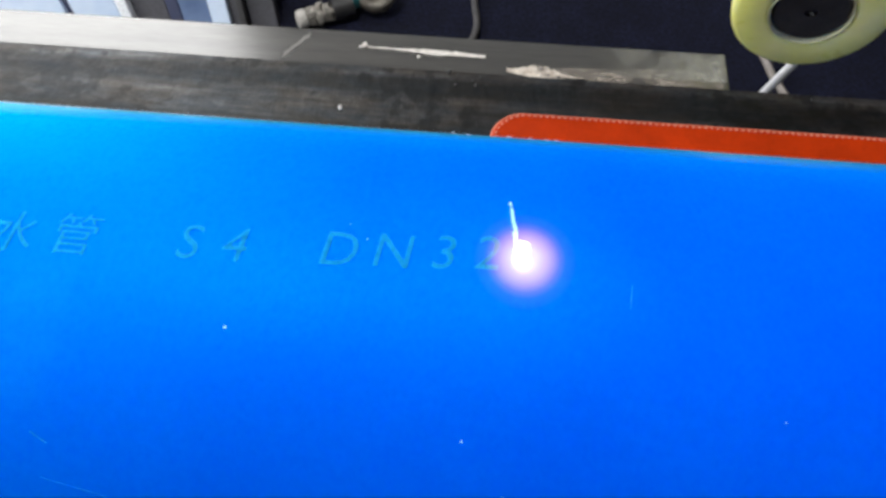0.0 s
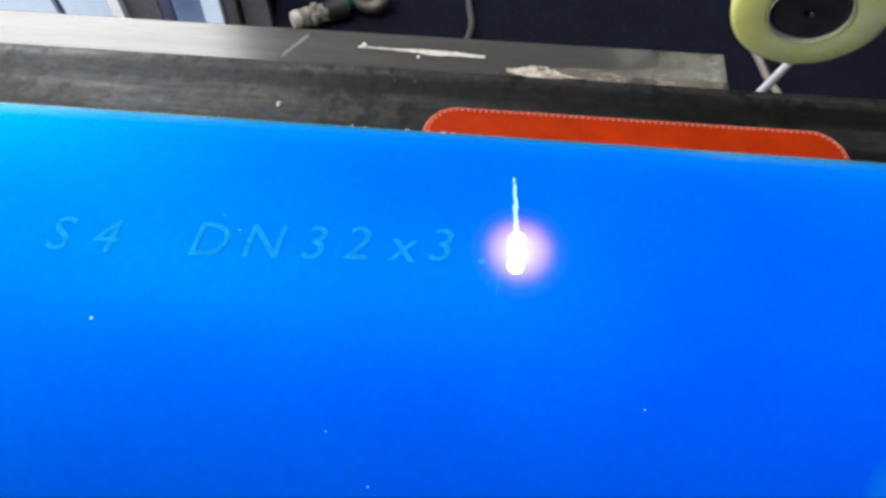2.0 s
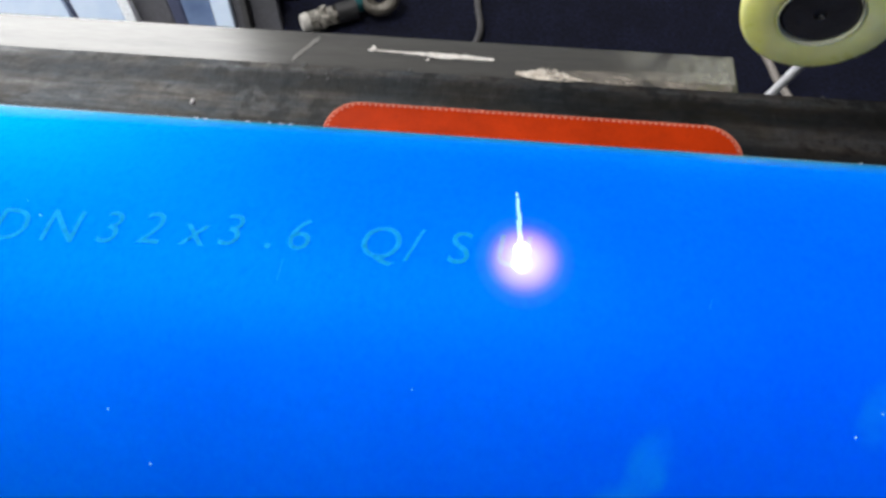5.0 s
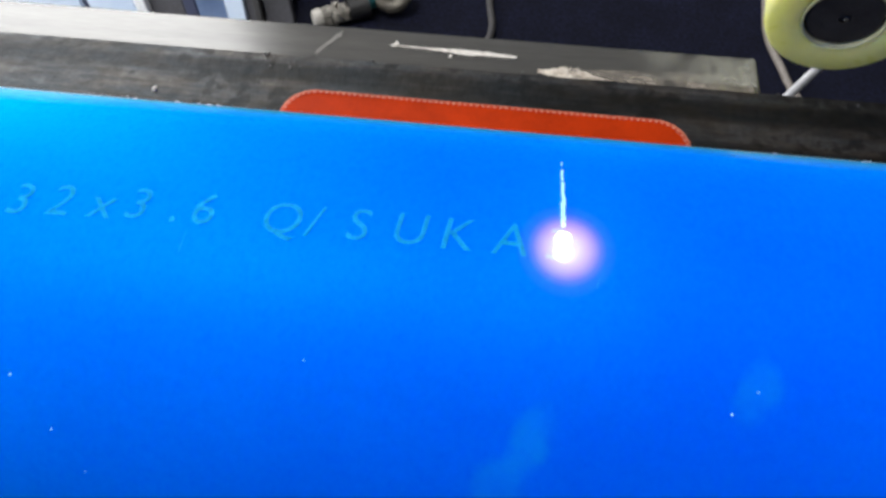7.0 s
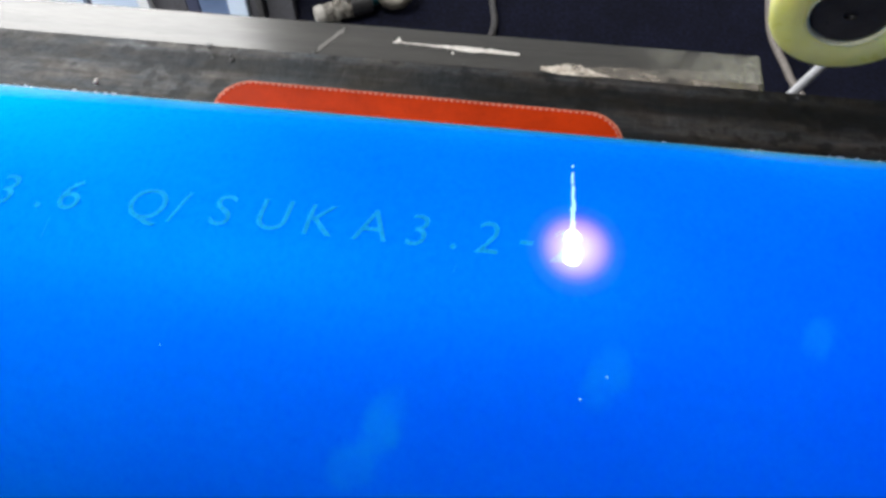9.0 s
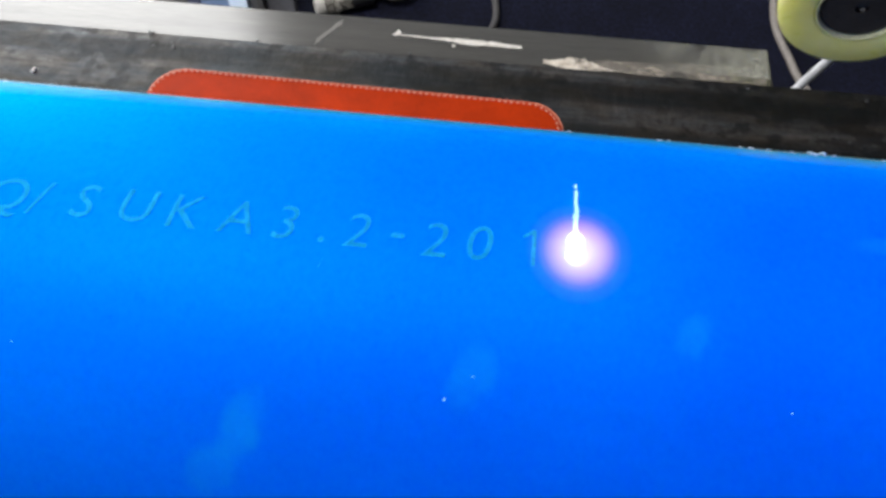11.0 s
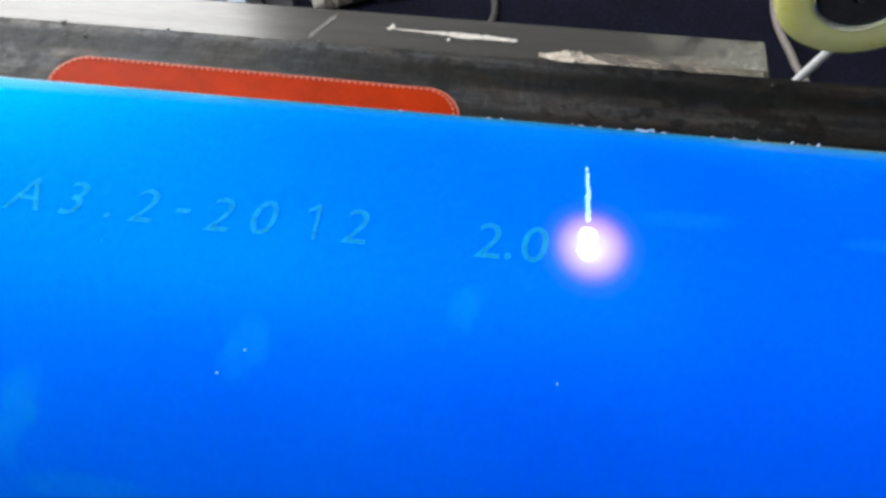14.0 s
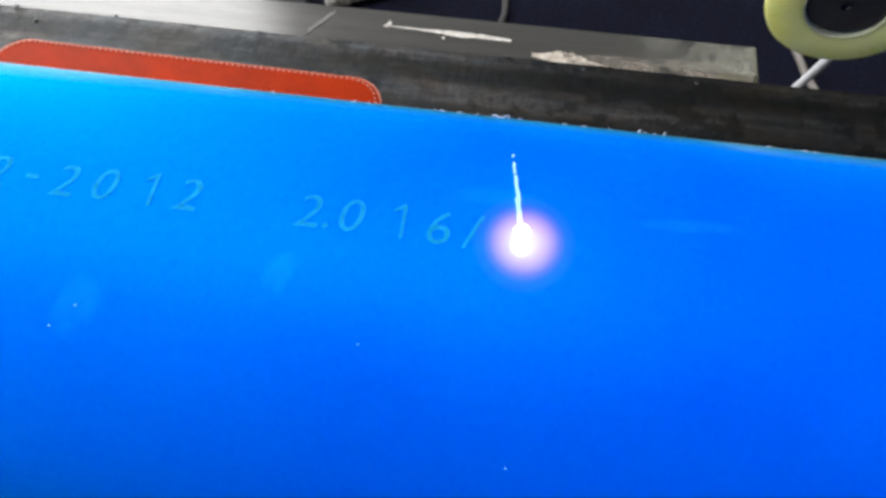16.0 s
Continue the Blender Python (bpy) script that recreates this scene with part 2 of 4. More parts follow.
    tone = ramp(m, hue, "Fac", [(0.32, (0.82, 0.95, 1.15)), (0.46, (0.98, 1.02, 1.04)), (0.58, (1.10, 0.98, 0.88)), (0.72, (1.2, 0.94, 0.80))])
    c = mix(m, "MULTIPLY", 1.0, c, tone.outputs[0])
    # thin lines rubbed along the way it runs
    rubbed = node(m, "ShaderNodeTexNoise", Scale=60.0, Detail=6.0, Roughness=0.75)
    link(m, coords(m, (0.22, 5.0, 1.0)), 0, rubbed, "Vector")
    c = mix(m, "MULTIPLY", 0.9, c, ramp(m, rubbed, "Fac", [(0.34, (0.45, 0.45, 0.46)), (0.5, (0.9, 0.9, 0.9)), (0.66, (1.6, 1.56, 1.5))]).outputs[0])
    c = mix(m, "MULTIPLY", 1.0, c, (0.38, 0.37, 0.39))
    m.node_tree.links.new(c, b.inputs["Base Color"])
    sheen = ramp(m, hue, "Fac", [(0.34, (0.68, 0.84, 1.0)), (0.48, (0.90, 0.95, 1.0)), (0.60, (1.0, 0.95, 0.87)), (0.72, (1.0, 0.88, 0.76))])
    m.node_tree.links.new(sheen.outputs[0], b.inputs["Specular Tint"])
    # rubbed places shine, crumbs and oily blots stay dull
    shine = node(m, "ShaderNodeMath")
    shine.operation, shine.use_clamp = "MULTIPLY_ADD", True
    m.node_tree.links.new(c, shine.inputs[0])
    shine.inputs[1].default_value, shine.inputs[2].default_value = 56.0, 0.24
    link(m, shine, 0, b, "Specular IOR Level")
    rr = node(m, "ShaderNodeMapRange")
    rr.inputs["To Min"].default_value, rr.inputs["To Max"].default_value = 0.56, 0.36
    link(m, patch, "Fac", rr, "Value")
    rr.inputs["From Min"].default_value, rr.inputs["From Max"].default_value = 0.36, 0.66
    link(m, rr, 0, b, "Roughness")
    bp = node(m, "ShaderNodeBump", Strength=0.3, Distance=0.0006)
    link(m, fine, "Fac", bp, "Height")
    bp2 = node(m, "ShaderNodeBump", Strength=0.25, Distance=0.0012)
    link(m, cross, "Fac", bp2, "Height")
    link(m, bp, 0, bp2, "Normal")
    link(m, bp2, 0, b, "Normal")
    return m


def patchy(name, dark, light, scale, stretch, thin, thick, x0, x1):
    """A film that is rubbed through in places; thin and thick say where the noise leaves it bare or whole, x0 and x1 where it sets in."""
    m = speckled(name, dark, light, 0.7, 260.0, bump=0.3, spec=0.2)
    hole = node(m, "ShaderNodeTexNoise", Scale=scale, Detail=5.0, Roughness=0.68)
    link(m, coords(m, stretch), 0, hole, "Vector")
    r = node(m, "ShaderNodeMapRange")
    r.inputs["From Min"].default_value, r.inputs["From Max"].default_value = thin, thick
    link(m, hole, "Fac", r, "Value")
    t = node(m, "ShaderNodeTexCoord")
    sep = node(m, "ShaderNodeSeparateXYZ")
    link(m, t, "Object", sep, 0)
    sets_in = node(m, "ShaderNodeMapRange")
    sets_in.inputs["From Min"].default_value, sets_in.inputs["From Max"].default_value = x0, x1
    link(m, sep, "X", sets_in, "Value")
    both = node(m, "ShaderNodeMath")
    both.operation = "MULTIPLY"
    link(m, r, 0, both, 0)
    link(m, sets_in, 0, both, 1)
    link(m, both, 0, m.node_tree.nodes["Principled BSDF"], "Alpha")
    return m


def glow_material(name, colour, strength):
    m = bpy.data.materials.new(name)
    m.use_nodes = True
    m.node_tree.nodes.remove(m.node_tree.nodes["Principled BSDF"])
    e = node(m, "ShaderNodeEmission", Color=(*colour, 1), Strength=strength)
    link(m, e, 0, m.node_tree.nodes["Material Output"], 0)
    return m


def halo_material():
    """Bloom round the flash, put in as emission that fades to nothing at its rim."""
    m = bpy.data.materials.new("halo_glow")
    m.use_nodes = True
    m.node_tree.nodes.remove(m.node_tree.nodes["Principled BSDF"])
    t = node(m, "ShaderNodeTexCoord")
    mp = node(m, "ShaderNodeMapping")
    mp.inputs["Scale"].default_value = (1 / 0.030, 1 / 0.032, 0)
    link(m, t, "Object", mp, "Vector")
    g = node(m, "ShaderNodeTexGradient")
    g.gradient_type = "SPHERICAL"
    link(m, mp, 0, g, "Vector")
    # the wide faint green stops stand for flash light on the pipe
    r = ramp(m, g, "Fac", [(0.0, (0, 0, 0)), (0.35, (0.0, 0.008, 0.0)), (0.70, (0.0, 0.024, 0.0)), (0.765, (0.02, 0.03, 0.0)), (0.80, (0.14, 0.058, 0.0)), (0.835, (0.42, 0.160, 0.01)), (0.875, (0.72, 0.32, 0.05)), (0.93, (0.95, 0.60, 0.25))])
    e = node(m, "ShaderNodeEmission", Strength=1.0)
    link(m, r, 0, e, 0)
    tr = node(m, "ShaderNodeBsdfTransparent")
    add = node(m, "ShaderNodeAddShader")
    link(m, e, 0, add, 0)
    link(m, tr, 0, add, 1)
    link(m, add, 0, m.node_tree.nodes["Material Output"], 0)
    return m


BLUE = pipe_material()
BELT = belt_material()
MARK = speckled("engraved_plastic", (0.0, 0.175, 0.73), (0.01, 0.28, 0.86), 0.38, 900.0, bump=0.9, fine=3000.0, tint=(0.04, 0.92, 0.86))
DUST = speckled("plastic_swarf", (0.30, 0.80, 0.88), (0.55, 0.94, 0.97), 0.6, 600.0, spec=0.1)
SHAVING = speckled("pale_shaving", (0.55, 0.74, 0.80), (0.80, 0.90, 0.93), 0.6, 600.0, spec=0.1)
STEEL = speckled("brushed_steel", (0.125, 0.124, 0.122), (0.170, 0.167, 0.160), 0.175, 30.0, (0.35, 6.0, 1.0), metal=0.66, bump=0.015, fine=260.0, rough_var=0.04, grain=0.12)
FRAME = speckled("painted_frame", (0.10, 0.11, 0.12), (0.17, 0.18, 0.19), 0.5, 20.0)
SCUFF = speckled("scuffed_blue_plastic", (0.0, 0.20, 0.90), (0.02, 0.30, 0.94), 0.5, 600.0, spec=0.0)
SCRAPE = speckled("dried_white_paint", (0.5, 0.46, 0.42), (0.85, 0.82, 0.78), 0.7, 260.0, bump=0.5)
SMEARED = patchy("worn_white_paint", (0.42, 0.36, 0.30), (0.80, 0.74, 0.66), 170.0, (0.5, 1.0, 1.0), 0.30, 0.56, 0.030, 0.037)
PALE_MARK = speckled("pale_steel_mark", (0.11, 0.105, 0.098), (0.20, 0.19, 0.18), 0.6, 200.0)
SCRAPE_THIN = patchy("thin_grey_smear", (0.20, 0.175, 0.15), (0.36, 0.325, 0.285), 150.0, (0.35, 1.0, 1.0), 0.36, 0.70, 0.050, 0.066)
END_FILM = patchy("pale_end_film", (0.26, 0.26, 0.23), (0.36, 0.36, 0.32), 60.0, (1.0, 1.0, 1.0), 0.36, 0.84, 0.075, 0.130)
LEATHER = speckled("red_brown_leather", (0.30, 0.021, 0.001), (0.45, 0.032, 0.0015), 0.55, 60.0, bump=0.2, fine=1300.0, spec=0.07, grain=0.16)
LEATHER_EDGE = speckled("leather_cut_and_lit_edge", (0.58, 0.14, 0.07), (0.74, 0.28, 0.18), 0.45, 300.0)
THREAD = speckled("pale_thread", (0.58, 0.24, 0.15), (0.72, 0.38, 0.27), 0.8, 900.0)
YELLOW = speckled("yellow_polyurethane", (0.95, 0.93, 0.26), (0.98, 0.96, 0.40), 0.30, 60.0, bump=0.02, fine=90.0, grain=0.06)
YELLOW.node_tree.nodes["Principled BSDF"].inputs["Subsurface Scale"].default_value = 1.0
YELLOW.node_tree.nodes["Principled BSDF"].inputs["Subsurface Weight"].default_value = 0.45
YELLOW.node_tree.nodes["Principled BSDF"].inputs["Subsurface Radius"].default_value = (0.030, 0.027, 0.006)
HUB = speckled("dark_anodised_metal", (0.028, 0.026, 0.028), (0.055, 0.05, 0.052), 0.42, 90.0, metal=0.4)
RIM_GLINT = speckled("pale_rim_glint", (0.52, 0.53, 0.34), (0.62, 0.63, 0.44), 0.4, 80.0)
BLACK = speckled("black_plastic", (0.012, 0.012, 0.014), (0.028, 0.028, 0.03), 0.5, 80.0)
CHROME = material("polished_bead", (0.7, 0.7, 0.7), 0.2, 1.0)
WHITE_TUBE = speckled("white_plastic_tube", (0.62, 0.63, 0.66), (0.78, 0.79, 0.82), 0.4, 80.0)
BEIGE = speckled("dusty_cable_sheath", (0.20, 0.18, 0.165), (0.30, 0.27, 0.25), 0.6, 120.0)
GREY_CABLE = speckled("grey_cable_sheath", (0.05, 0.05, 0.055), (0.09, 0.085, 0.085), 0.6, 120.0)
FLOOR = speckled("dark_blue_floor", (0.0026, 0.0034, 0.011), (0.0080, 0.0096, 0.026), 0.85, 22.0, bump=0.4, fine=170.0, spec=0.15, grain=0.7)
WALL = speckled("wall_paint", (0.27, 0.27, 0.27), (0.35, 0.35, 0.345), 0.8, 2.0, fine=90.0)
PANEL_WHITE = speckled("pale_blue_enamel", (0.80, 0.84, 0.90), (0.88, 0.91, 0.95), 0.4, 12.0, fine=300.0)
PANEL_PALE = speckled("dull_pale_blue_enamel", (0.46, 0.60, 0.82), (0.66, 0.77, 0.92), 0.45, 9.0, fine=300.0, grain=0.05)
PANEL_BLUE = speckled("grey_blue_enamel", (0.065, 0.115, 0.24), (0.15, 0.23, 0.40), 0.45, 14.0, fine=300.0, grain=0.05)
PANEL_NAVY = speckled("navy_enamel", (0.010, 0.016, 0.05), (0.03, 0.042, 0.11), 0.5, 14.0, fine=300.0, grain=0.1)
PANEL_DARK = speckled("dark_grey_enamel", (0.035, 0.036, 0.045), (0.06, 0.06, 0.075), 0.5, 14.0, fine=300.0)
CERAMIC = speckled("ribbed_white_plastic", (0.07, 0.066, 0.058), (0.46, 0.43, 0.38), 0.6, 110.0)
IRON = speckled("dull_grey_metal", (0.035, 0.032, 0.028), (0.21, 0.19, 0.16), 0.5, 70.0, metal=0.3)
NOZZLE = speckled("soiled_white_plastic", (0.34, 0.32, 0.29), (0.66, 0.64, 0.60), 0.5, 70.0)
TEAL = speckled("teal_plastic", (0.01, 0.10, 0.12), (0.03, 0.2, 0.22), 0.4, 60.0)
CORE = glow_material("laser_flash", (1.0, 0.93, 0.97), 14.0)
STREAK_GLOW = glow_material("streak_emission", (0.50, 1.0, 0.93), 1.25)
HALO_GLOW = halo_material()
LAMP_GLOW = glow_material("lamp_diffuser", (1.0, 0.98, 0.95), 6.0)


# ---- building blocks ----
def part(name, bm, mat, parent=None, label="", smooth=False, at=None):
    """Links a bmesh as one mesh object under a thing or a part."""
    me = bpy.data.meshes.new(name)
    bm.normal_update()
    bm.to_mesh(me)
    bm.free()
    me.materials.append(mat)
    if smooth:
        me.polygons.foreach_set("use_smooth", [True] * len(me.polygons))
        me.set_sharp_from_angle(angle=radians(35))
    ob = new(name, me)
    if parent:
        ob.parent = parent
    if at is not None:
        ob.matrix_basis = at
    if label:
        tagged(ob, label)
    return ob


def thing(name, at, label, category, group="", kind=""):
    ob = new(name)
    ob.empty_display_size = 0.02
    ob.matrix_basis = at
    return tagged(ob, label, category, group, kind)


def box(x0, x1, y0, y1, z0, z1, bevel=0.0, seg=2, bm=None):
    b = bmesh.new()
    bmesh.ops.create_cube(b, size=1.0)
    bmesh.ops.scale(b, vec=(x1 - x0, y1 - y0, z1 - z0), verts=b.verts)
    bmesh.ops.translate(b, vec=((x0 + x1) / 2, (y0 + y1) / 2, (z0 + z1) / 2), verts=b.verts)
    if bevel:
        bmesh.ops.bevel(b, geom=b.edges[:], offset=bevel, segments=seg, affect="EDGES", profile=0.5)
    return b


def lathe(profile, steps=48, axis="x"):
    """Turns a profile of (along, radius) round an axis."""
    b = bmesh.new()
    rings = []
    for a, r in profile:
        ring = []
        for k in range(steps):
            p = 2 * math.pi * k / steps
            c, s = r * math.cos(p), r * math.sin(p)
            ring.append(b.verts.new((a, c, s) if axis == "x" else (c, a, s) if axis == "y" else (c, s, a)))
        rings.append(ring)
    for r0, r1 in zip(rings, rings[1:]):
        for k in range(steps):
            b.faces.new((r0[k], r0[(k + 1) % steps], r1[(k + 1) % steps], r1[k]))
    if profile[0] != profile[-1]:
        b.faces.new(rings[0][::-1])
        b.faces.new(rings[-1])
    bmesh.ops.recalc_face_normals(b, faces=b.faces)
    return b


def tube(points, radius, steps=12, smooth_steps=6):
    """A round cable through the points."""
    pts = [Vector(p) for p in points]
    fine = []
    for i in range(len(pts) - 1):
        p0, p1, p2, p3 = pts[max(i - 1, 0)], pts[i], pts[i + 1], pts[min(i + 2, len(pts) - 1)]
        for k in range(smooth_steps):
            u = k / smooth_steps
            fine.append(0.5 * (2 * p1 + (p2 - p0) * u + (2 * p0 - 5 * p1 + 4 * p2 - p3) * u * u + (3 * p1 - p0 - 3 * p2 + p3) * u ** 3))
    fine.append(pts[-1])
    b = bmesh.new()
    rings = []
    for i, p in enumerate(fine):
        d = (fine[min(i + 1, len(fine) - 1)] - fine[max(i - 1, 0)]).normalized()
        q = d.to_track_quat("Z", "Y").to_matrix()
        rings.append([b.verts.new(p + q @ Vector((radius * math.cos(2 * math.pi * k / steps), radius * math.sin(2 * math.pi * k / steps), 0))) for k in range(steps)])
    for r0, r1 in zip(rings, rings[1:]):
        for k in range(steps):
            b.faces.new((r0[k], r0[(k + 1) % steps], r1[(k + 1) % steps], r1[k]))
    b.faces.new(rings[0][::-1])
    b.faces.new(rings[-1])
    bmesh.ops.recalc_face_normals(b, faces=b.faces)
    return b


def rounded_slab(lx, ly, z0, z1, corner, edge, seg=10, edge_seg=4):
    """A flat slab with round corners and rolled edges, centred on x and y."""
    b = bmesh.new()
    rings = []
    prof = [(edge * (1 - math.sin(a)), z0 + edge * (1 - math.cos(a))) for a in [math.pi / 2 * k / edge_seg for k in range(edge_seg + 1)]]
    prof += [(edge * (1 - math.cos(a)), z1 - edge * (1 - math.sin(a))) for a in [math.pi / 2 * k / edge_seg for k in range(edge_seg + 1)]]
    for inset, z in prof:
        ring = []
        for cx, cy, a0 in ((1, 1, 0), (-1, 1, 90), (-1, -1, 180), (1, -1, 270)):
            for k in range(seg + 1):
                a = radians(a0 + 90 * k / seg)
                r = corner - inset
                ring.append(b.verts.new((cx * (lx / 2 - corner) + r * math.cos(a), cy * (ly / 2 - corner) + r * math.sin(a), z)))
        rings.append(ring)
    n = len(rings[0])
    for r0, r1 in zip(rings, rings[1:]):
        for k in range(n):
            b.faces.new((r0[k], r0[(k + 1) % n], r1[(k + 1) % n], r1[k]))
    b.faces.new(rings[0][::-1])
    b.faces.new(rings[-1])
    bmesh.ops.recalc_face_normals(b, faces=b.faces)
    return b


# ---- the room: walls and ceiling are unseen, added to bounce light ----
def joined(boxes):
    """Several boxes as one mesh."""
    bm = bmesh.new()
    for extent in boxes:
        b = box(*extent)
        me = bpy.data.meshes.new("piece")
        b.to_mesh(me)
        b.free()
        bm.from_mesh(me)
        bpy.data.meshes.remove(me)
    return bm


def structure(name, bm, mat, label, category):
    return tagged(part(name, bm, mat), label, category, kind="structure")


EAST_X, SOUTH_Y, LOW, HIGH = 3.2, -2.8, FLOOR_Z - 0.1, CEIL_Z + 0.1
PLAIN = "unseen plain grey wall, added to bounce light"
structure("floor", box(WEST_X, EAST_X, SOUTH_Y, NORTH_Y, LOW, FLOOR_Z), FLOOR, "dark navy blue workshop floor, dull and dusty", "floor")
structure("ceiling", box(WEST_X, EAST_X, SOUTH_Y, NORTH_Y, CEIL_Z, HIGH), WALL, "unseen plain grey ceiling, added to bounce light", "ceiling")
x0, x1, z0, z1 = NORTH_WINDOW
n0, n1 = NORTH_Y, NORTH_Y + 0.2
structure("wall_north", joined([(WEST_X, x0, n0, n1, LOW, HIGH), (x1, EAST_X, n0, n1, LOW, HIGH), (x0, x1, n0, n1, LOW, z0), (x0, x1, n0, n1, z1, HIGH)]), WALL, PLAIN, "wall")
y0, y1, w0, w1 = WEST_FILL
v0, v1 = WEST_X - 0.2, WEST_X
structure("wall_west", joined([(v0, v1, SOUTH_Y, y0, LOW, HIGH), (v0, v1, y1, n1, LOW, HIGH), (v0, v1, y0, y1, LOW, w0), (v0, v1, y0, y1, w1, HIGH)]), WALL, PLAIN, "wall")
structure("wall_south", box(v0, EAST_X, SOUTH_Y - 0.2, SOUTH_Y, LOW, HIGH), WALL, PLAIN, "wall")
structure("wall_east", box(EAST_X, EAST_X + 0.2, SOUTH_Y - 0.2, n1, LOW, HIGH), WALL, PLAIN, "wall")
win = structure("window_1", joined([(x0, x0 + 0.05, n0 + 0.06, n0 + 0.12, z0, z1), (x1 - 0.05, x1, n0 + 0.06, n0 + 0.12, z0, z1), (x0 + 0.05, x1 - 0.05, n0 + 0.06, n0 + 0.12, z0, z0 + 0.05), (x0 + 0.05, x1 - 0.05, n0 + 0.06, n0 + 0.12, z1 - 0.05, z1)]), PANEL_WHITE, "white framed window, unseen, added to light the room", "window")
GLASS = material("window_glass", (1, 1, 1), 0.02)
GLASS.node_tree.nodes["Principled BSDF"].inputs["Transmission Weight"].default_value = 1.0
pane = part("pane", box(x0 + 0.051, x1 - 0.051, n0 + 0.086, n0 + 0.092, z0 + 0.051, z1 - 0.051), GLASS, win)
pane.visible_shadow = False
win = structure("fill_window", joined([(v0 + 0.06, v0 + 0.12, y0, y0 + 0.05, w0, w1), (v0 + 0.06, v0 + 0.12, y1 - 0.05, y1, w0, w1), (v0 + 0.06, v0 + 0.12, y0 + 0.05, y1 - 0.05, w0, w0 + 0.05), (v0 + 0.06, v0 + 0.12, y0 + 0.05, y1 - 0.05, w1 - 0.05, w1)]), PANEL_WHITE, "white framed window, unseen, added to light the room", "window")


pane = part("pane", box(v0 + 0.086, v0 + 0.092, y0 + 0.051, y1 - 0.051, w0 + 0.051, w1 - 0.051), GLASS, win)
pane.visible_shadow = False

lamp = thing("added_ceiling_light", pose(LAMP_X, LAMP_Y, CEIL_Z), "flat square white ceiling light panel, unseen, added to light the pipe from above", "ceiling light")
part("lamp_frame", box(-0.6, 0.6, -0.6, 0.6, -0.05, 0.0, 0.004), PANEL_WHITE, lamp)
part("diffuser", box(-0.57, 0.57, -0.57, 0.57, -0.058, -0.0505), LAMP_GLOW, lamp, "glowing white diffuser")


# ---- the conveyor ----
def conveyor():
    c = thing("conveyor", pose(0, 0, FLOOR_Z), "belt conveyor frame of dark painted metal", "conveyor")
    up = -FLOOR_Z
    for y0, y1 in ((0.118, 0.160), (-0.160, -0.118)):
        part("side_beam", box(-1.5, 2.0, y0, y1, up - 0.13, up - 0.0465, 0.002), FRAME, c)
    part("bed", box(-1.5, 2.0, -0.117, 0.117, up - 0.03, up - 0.0062, 0.001), FRAME, c)
    for x in (-1.3, 0.25, 1.8):
        part("cross_bar", box(x - 0.02, x + 0.02, -0.117, 0.117, up - 0.12, up - 0.031, 0.002), FRAME, c)
        for y in (0.139, -0.139):
            part("leg", box(x - 0.02, x + 0.02, y - 0.018, y + 0.018, 0.0, up - 0.131, 0.002), FRAME, c)
    return c


conveyor()


def flat_patch(outline, z0, z1):
    b = bmesh.new()
    lo = [b.verts.new((x, y, z0)) for x, y in outline]
    hi = [b.verts.new((x, y, z1)) for x, y in outline]
    n = len(lo)
    for k in range(n):
        b.faces.new((lo[k], lo[(k + 1) % n], hi[(k + 1) % n], hi[k]))
    b.faces.new(lo[::-1])
    b.faces.new(hi)
    bmesh.ops.recalc_face_normals(b, faces=b.faces)
    return b


def smear(x0, x1, y0, y1, width, seed, steps=26, up=0.0, rag=0.15):
    """The ragged outline of a scraped streak from (x0, y0) to (x1, y1); width is a function of 0..1."""
    rnd = random.Random(seed)
    top, low = [], []
    for k in range(steps + 1):
        u = k / steps
        x, y = x0 + (x1 - x0) * u, y0 + (y1 - y0) * u
        w = max(width(u), 0.0001)
        top.append((x, y + w * rnd.uniform(0.5 - rag, 0.5 + rag) + up * w))
        low.append((x, y - w * rnd.uniform(0.5 - rag, 0.5 + rag) + up * w))
    return low + top[::-1]


